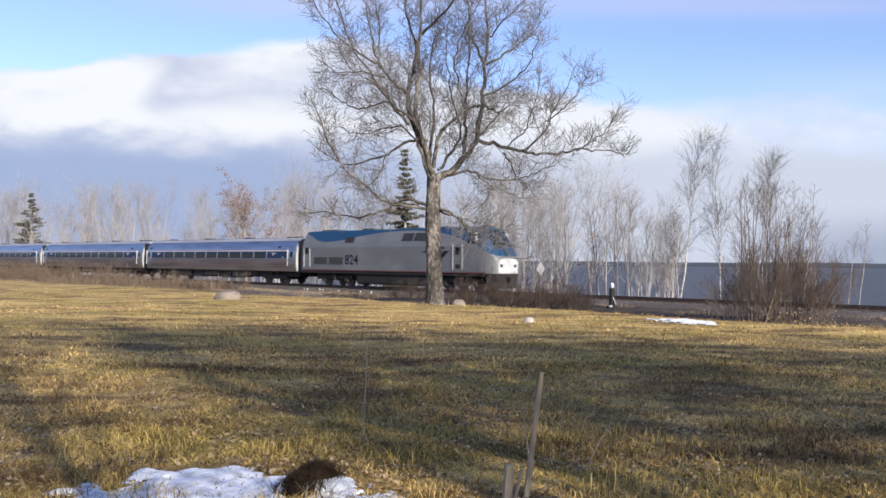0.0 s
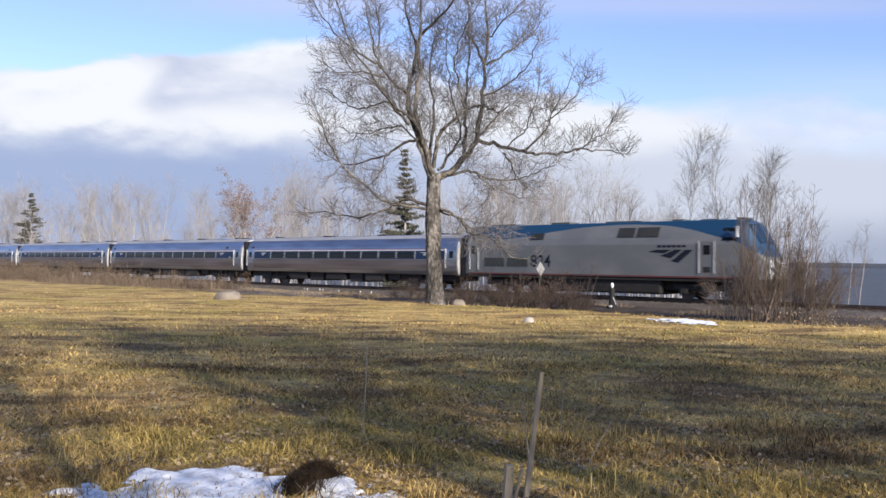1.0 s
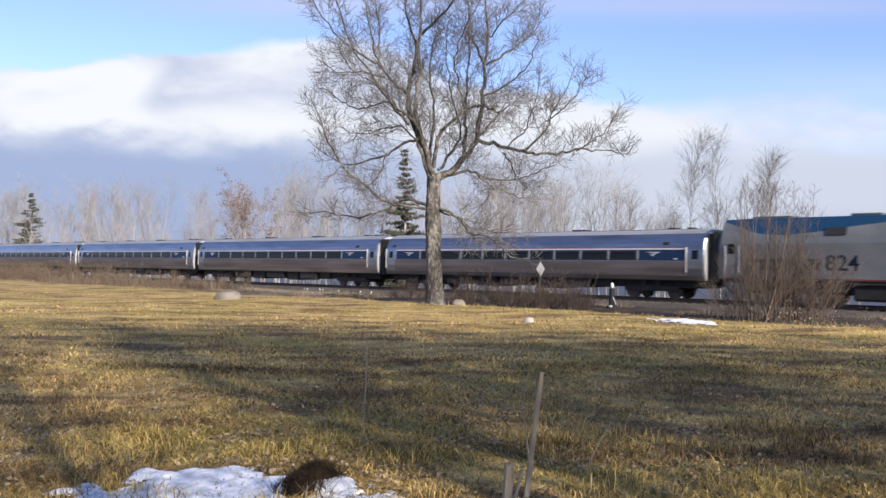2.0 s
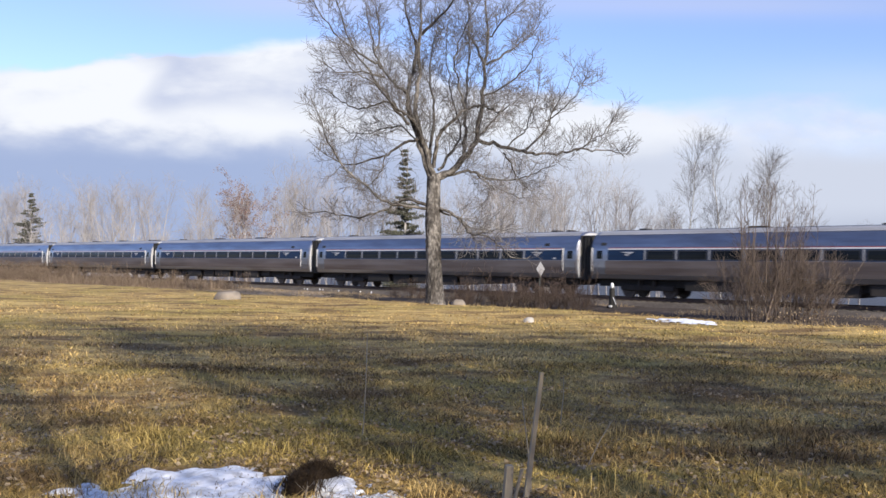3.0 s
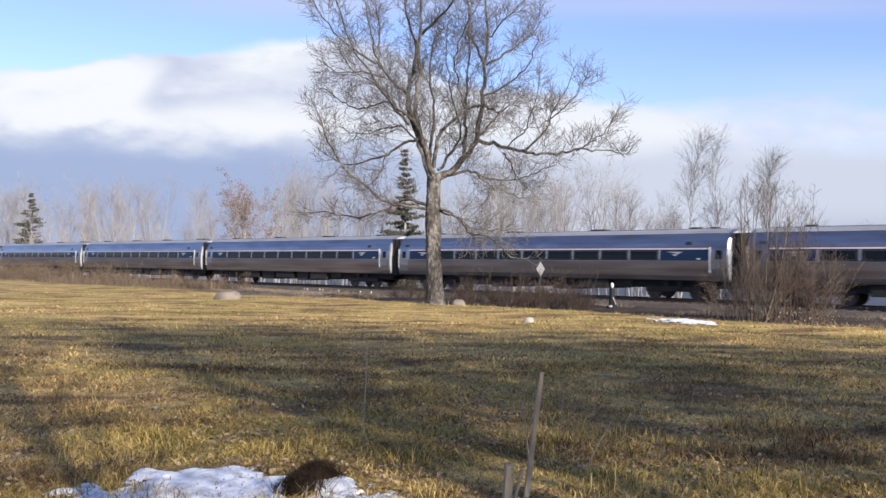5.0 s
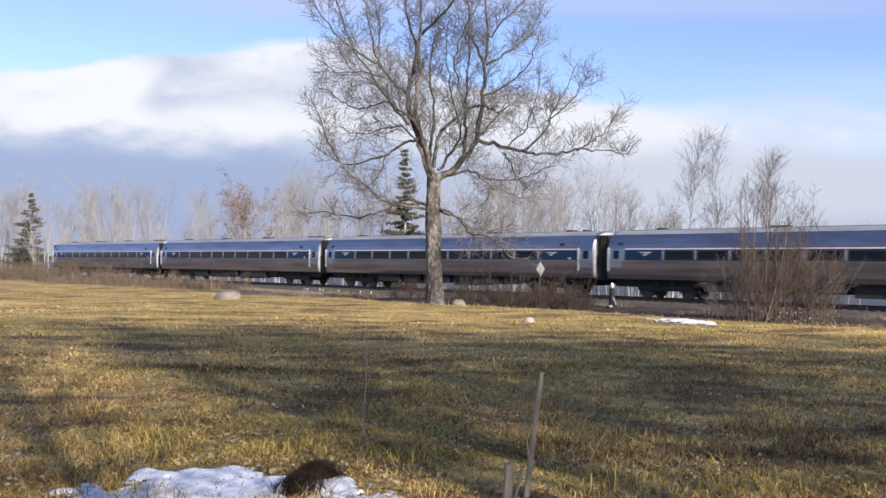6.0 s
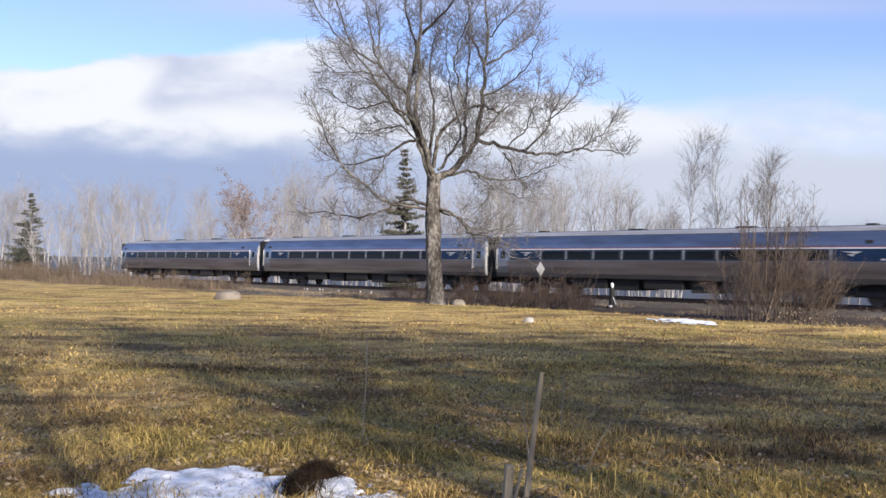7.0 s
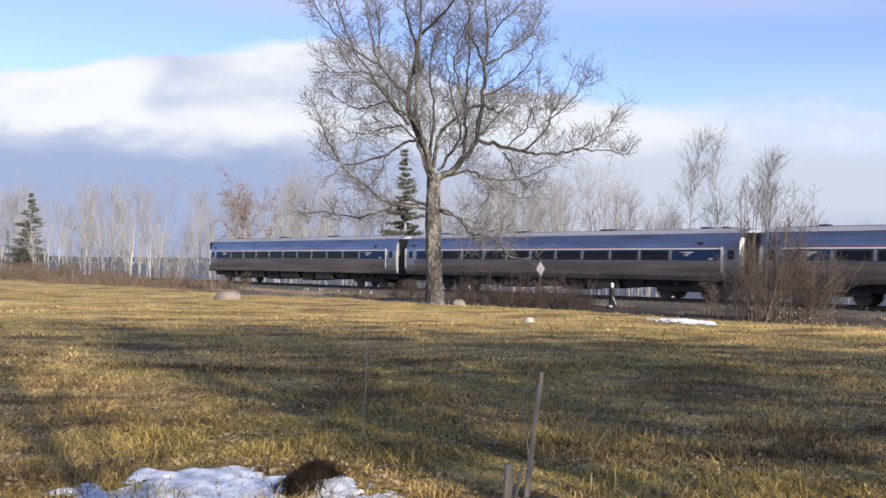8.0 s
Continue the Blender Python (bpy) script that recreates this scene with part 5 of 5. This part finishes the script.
def locomotive():
    c = empty("locomotive")
    spec = ((-10.6, 2.86, 1.16, 3.0, 4.12, 0.85), (-10.45, 3.02, 1.14, 3.1, 4.26, 0.95))
    rings = [loco_ring(*s) for s in spec]
    for x in np.linspace(-9.5, 7.6, 16):
        rings.append(loco_ring(x, 3.04, 1.14, 3.1, 4.30, 0.98))
    for s in ((8.3, 3.04, 1.14, 3.1, 4.28, 0.98), (8.75, 3.03, 1.14, 3.05, 4.12, 0.97), (9.2, 2.98, 1.14, 2.9, 3.70, 0.96), (9.6, 2.90, 1.14, 2.72, 3.30, 0.93), (10.0, 2.76, 1.14, 2.55, 2.92, 0.9),
              (10.3, 2.60, 1.14, 2.42, 2.68, 0.88), (10.55, 2.40, 1.14, 2.28, 2.50, 0.85), (10.72, 2.2, 1.16, 2.1, 2.34, 0.8), (10.80, 2.05, 1.2, 2.0, 2.2, 0.76)):
        rings.append(loco_ring(*s))
    body = part("body", loft(rings), M["loco"], c, "silver body with a swooping blue roof")
    part("nose_plate", loft([[(x, p[1], p[2]) for p in loco_ring(0, 2.0, 1.22, 1.98, 2.16, 0.74)] for x in (10.79, 10.83)]), M["end_paint"], c, "pale nose front")
    for s in (-1, 1):
        part("red_stripe", boxed(-10.3, 9.6, s * 1.52 - 0.012, s * 1.52 + 0.012, 1.20, 1.28), M["sill_red"], c, "dull red sill stripe")
        part("sill", boxed(-10.4, 9.4, s * 1.43 - 0.06, s * 1.43 + 0.06, 1.0, 1.15, bevel=0.02), M["black"], c)
        for x0, x1 in ((-8.95, -7.2), (-7.05, -5.3)):
            g = part("grille", boxed(x0, x1, s * 1.52 - 0.015, s * 1.52 + 0.015, 1.68, 2.26, bevel=0.006), M["grille"], c, "grey louvred grille")
            for k in range(7):
                z = 1.73 + k * 0.075
                part("slat", boxed(x0 + 0.05, x1 - 0.05, s * 1.54 - 0.006, s * 1.54 + 0.012, z, z + 0.03), M["gear"], g)
        for x0, x1 in ((1.1, 2.2), (2.35, 3.75)):
            t = [(x0, 3.44, 3.98), (x1, 3.44, 3.98)]
            rings = []
            for x, za, zb in t:
                ya, yb = 1.40, 1.14
                rings.append([(x, s * (ya + 0.05), za), (x, s * (yb + 0.05), zb), (x, s * (yb - 0.12), zb), (x, s * (ya - 0.12), za)])
            part("air_intake", loft(rings), M["rubber"], c, "dark roof-side air intake")
        rings = [[(x, s * 1.48, 3.40), (x, s * 1.36, 3.76), (x, s * 1.2, 3.76), (x, s * 1.3, 3.40)] for x in (-5.12, -4.18)]
        part("exhaust_hatch", loft(rings), M["rubber"], c)
        part("rear_window", boxed(-10.05, -9.7, s * 1.52 - 0.02, s * 1.52 + 0.012, 2.5, 3.0, bevel=0.01), M["glass"], c)
        for x in (-9.45, 6.25, 7.12, -10.2):
            part("grab_rail", boxed(x - 0.022, x + 0.022, s * 1.55 - 0.02, s * 1.55 + 0.02, 1.45, 3.15 if x > 0 else 2.9, bevel=0.008), M["end_paint"], c)
        d = part("cab_door", boxed(6.35, 7.02, s * 1.52 - 0.01, s * 1.52 + 0.012, 1.4, 3.15, bevel=0.005), M["loco"], c, "silver cab door")
        part("pane", boxed(6.5, 6.88, s * 1.535 - 0.01, s * 1.535 + 0.008, 2.45, 2.95), M["glass"], d)
        part("door_step", boxed(6.5, 6.9, s * 1.535 - 0.01, s * 1.535 + 0.02, 1.5, 1.8), M["rubber"], d)
        part("cab_ladder", boxed(6.35, 7.0, s * 1.40 - 0.03, s * 1.40 + 0.03, 0.35, 1.0, bevel=0.01), M["gear"], c)
        rings = [[(x, s * 1.50, 3.18), (x, s * 1.24, 3.86), (x, s * 1.0, 3.86), (x, s * 1.3, 3.18)] for x in (7.5, 8.35)]
        part("cab_window", loft(rings), M["glass"], c, "dark cab side window")
        part("mirror", boxed(8.36, 8.46, s * 1.56 - 0.10, s * 1.56 + 0.06, 3.35, 3.92, bevel=0.02), M["white"], c, "bright cab mirror")
        rings = [[(8.84, s * 0.05, 4.06), (8.84, s * 0.90, 4.0), (9.93, s * 0.84, 3.00), (9.93, s * 0.05, 3.08)], [(8.93, s * 0.05, 4.11), (8.93, s * 0.90, 4.05), (10.02, s * 0.84, 3.05), (10.02, s * 0.05, 3.13)]]
        part("windscreen", loft(rings), M["screen"], c, "sloping windscreen pane")
        part("headlight", cyl(bmesh.new(), (10.80, s * 0.45, 1.95), (10.88, s * 0.45, 1.95), 0.11, n=16), M["lamp"], c)
        part("ditch_light", cyl(bmesh.new(), (10.80, s * 0.72, 1.42), (10.9, s * 0.72, 1.42), 0.10, n=16), M["lamp"], c)
        part("number_board", boxed(10.80, 10.85, s * 0.7 - 0.13, s * 0.7 + 0.13, 1.62, 1.82), M["rubber"], c)
        # emblem of three sweeping dark blades
        bm = bmesh.new()
        for q in (((3.25, 2.58), (3.70, 2.68), (4.50, 2.68), (4.12, 2.50)), ((3.90, 2.38), (4.25, 2.50), (4.66, 2.68), (5.06, 2.68), (4.46, 2.26)), ((4.48, 2.12), (4.72, 2.28), (5.20, 2.67), (5.62, 2.67), (4.86, 2.04))):
            q = [(4.52 + (x - 4.42) * 1.15, 2.38 + (z - 2.38) * 1.12) for x, z in q]
            lo = [bm.verts.new((x, s * 1.521, z)) for x, z in q]
            hi = [bm.verts.new((x, s * 1.530, z)) for x, z in q]
            bm.faces.new(lo), bm.faces.new(hi[::-1])
            for k in range(len(q)):
                n = (k + 1) % len(q)
                bm.faces.new((lo[k], lo[n], hi[n], hi[k]))
        bmesh.ops.recalc_face_normals(bm, faces=bm.faces)
        part("emblem", bm, M["ink"], c, "dark emblem of sweeping blades")
        bm = bmesh.new()
        for k in range(6):
            x = 3.75 + k * 0.30
            box(bm, x, x + 0.22, s * 1.526 - 0.006, s * 1.526 + 0.004, 2.84, 2.97)
        part("lettering", bm, M["ink"], c, "small row of dark letters")
        cu = bpy.data.curves.new("number", "FONT")
        cu.body, cu.size, cu.extrude, cu.align_x = "824", 1.04, 0.006, "CENTER"
        cu.offset = 0.012
        tmp = bpy.data.objects.new("number", cu)
        scene.collection.objects.link(tmp)
        me = bpy.data.meshes.new_from_object(tmp.evaluated_get(bpy.context.evaluated_depsgraph_get()))
        bpy.data.objects.remove(tmp)
        me.materials.clear()
        me.materials.append(M["ink"])
        child("road_number", me, c, pose(-4.33, s * 1.526, 1.70, 90, 0, 0 if s < 0 else 180), "dark road number 824")
    # the blunt nose: everything ahead of the cab is shortened
    for o in c.children_recursive:
        for vert in o.data.vertices:
            if vert.co.x > 8.5:
                vert.co.x = 8.5 + (vert.co.x - 8.5) * 0.58
    part("rear_door", boxed(-10.66, -10.6, -0.55, 0.55, 1.2, 3.5, bevel=0.02), M["rubber"], c)
    part("end_diaphragm", boxed(-11.0, -10.62, -1.28, 1.28, 1.0, 3.7, bevel=0.05), M["rubber"], c)
    part("underframe", boxed(-9.2, 9.0, -0.95, 0.95, 0.5, 1.12, bevel=0.03), M["black"], c)
    part("fuel_tank", boxed(-3.9, 3.9, -1.38, 1.38, 0.24, 1.14, bevel=0.12), M["black"], c, "dark fuel tank")
    part("pilot", loft([[(9.2, -1.4, 0.2), (9.2, 1.4, 0.2), (9.2, 1.4, 1.15), (9.2, -1.4, 1.15)], [(9.75, -1.05, 0.22), (9.75, 1.05, 0.22), (9.78, 1.1, 1.18), (9.78, -1.1, 1.18)]]), M["black"], c, "dark pilot plate")
    part("coupler", boxed(9.7, 10.2, -0.15, 0.15, 0.72, 1.0, bevel=0.03), M["black"], c)
    for x, y, w, h in ((-8.2, 0, 1.0, 0.12), (-3.6, 0, 0.7, 0.16), (0.9, 0, 1.2, 0.09), (4.4, 0, 0.35, 0.12), (6.2, 0.2, 0.5, 0.08), (8.1, 0, 0.25, 0.12)):
        part("roof_hatch", boxed(x - w, x + w, y - 0.5, y + 0.5, 4.33, 4.36 + h * 0.6, bevel=0.03), M["grille"], c)
    for x in (-6.6, 6.6):
        t = part("truck", boxed(x - 2.0, x + 2.0, -1.05, 1.05, 0.55, 0.85, bevel=0.05), M["black"], c, "dark four-wheel truck")
        for q in (-1.38, 1.38):
            wheelset(t, x + q, 0.508, 0.508)
        for s in (-1, 1):
            part("side_frame", boxed(x - 2.0, x + 2.0, s * 1.12 - 0.08, s * 1.12 + 0.08, 0.5, 0.86, bevel=0.06), M["black"], t)
            for q in (-1.38, 1.38):
                part("axle_box", boxed(x + q - 0.2, x + q + 0.2, s * 1.22 - 0.06, s * 1.22 + 0.06, 0.34, 0.72, bevel=0.04), M["gear"], t)
            part("spring", cyl(bmesh.new(), (x, s * 1.2, 0.45), (x, s * 1.2, 0.95), 0.16, n=12), M["gear"], t)
    tagged(c, "silver diesel locomotive with a blue roof and red sill stripe", "locomotive")
    return c


def gap_at(t):
    """Where along the track the joint between locomotive and first coach is."""
    return -14.75 + 18.05 * t - 0.0377 * t * t


def travel(t):
    return 18.05 * t - 0.0377 * t * t


def train_pose(u):
    p = on_track(u, 0.0)
    return pose(p.x, p.y, 0.0, 0, 0, -43.96)


build_ground()
build_lake()
build_track()
lawn_tree()
build_woods()
build_shrub()
build_grass()
build_small()
build_signs()
engine = locomotive()
COACHES = [coach()]
COACHES[0].matrix_world = train_pose(0)
for n in range(5):
    COACHES.append(copy_thing(COACHES[0], train_pose(-26 * (n + 1))))


def motions():
    times = [i * 0.25 for i in range(33)]
    walk(engine, [(t, train_pose(gap_at(t) + 0.30 + 10.6)) for t in times])
    for n, c in enumerate(COACHES):
        walk(c, [(t, train_pose(gap_at(t) - 26.0 * n - 13.0)) for t in times])
    axles = [(o, o.location.x, o.location.z) for th in (engine, *COACHES) for o in th.children_recursive if o.name.startswith("wheelset")]
    for o, x, z in axles:
        rows = []
        for k in range(241):
            t = k / 30
            rows.append((t, pose(x, 0, z, 0, math.degrees(travel(t) / z), 0)))
        walk(o, rows)


motions()
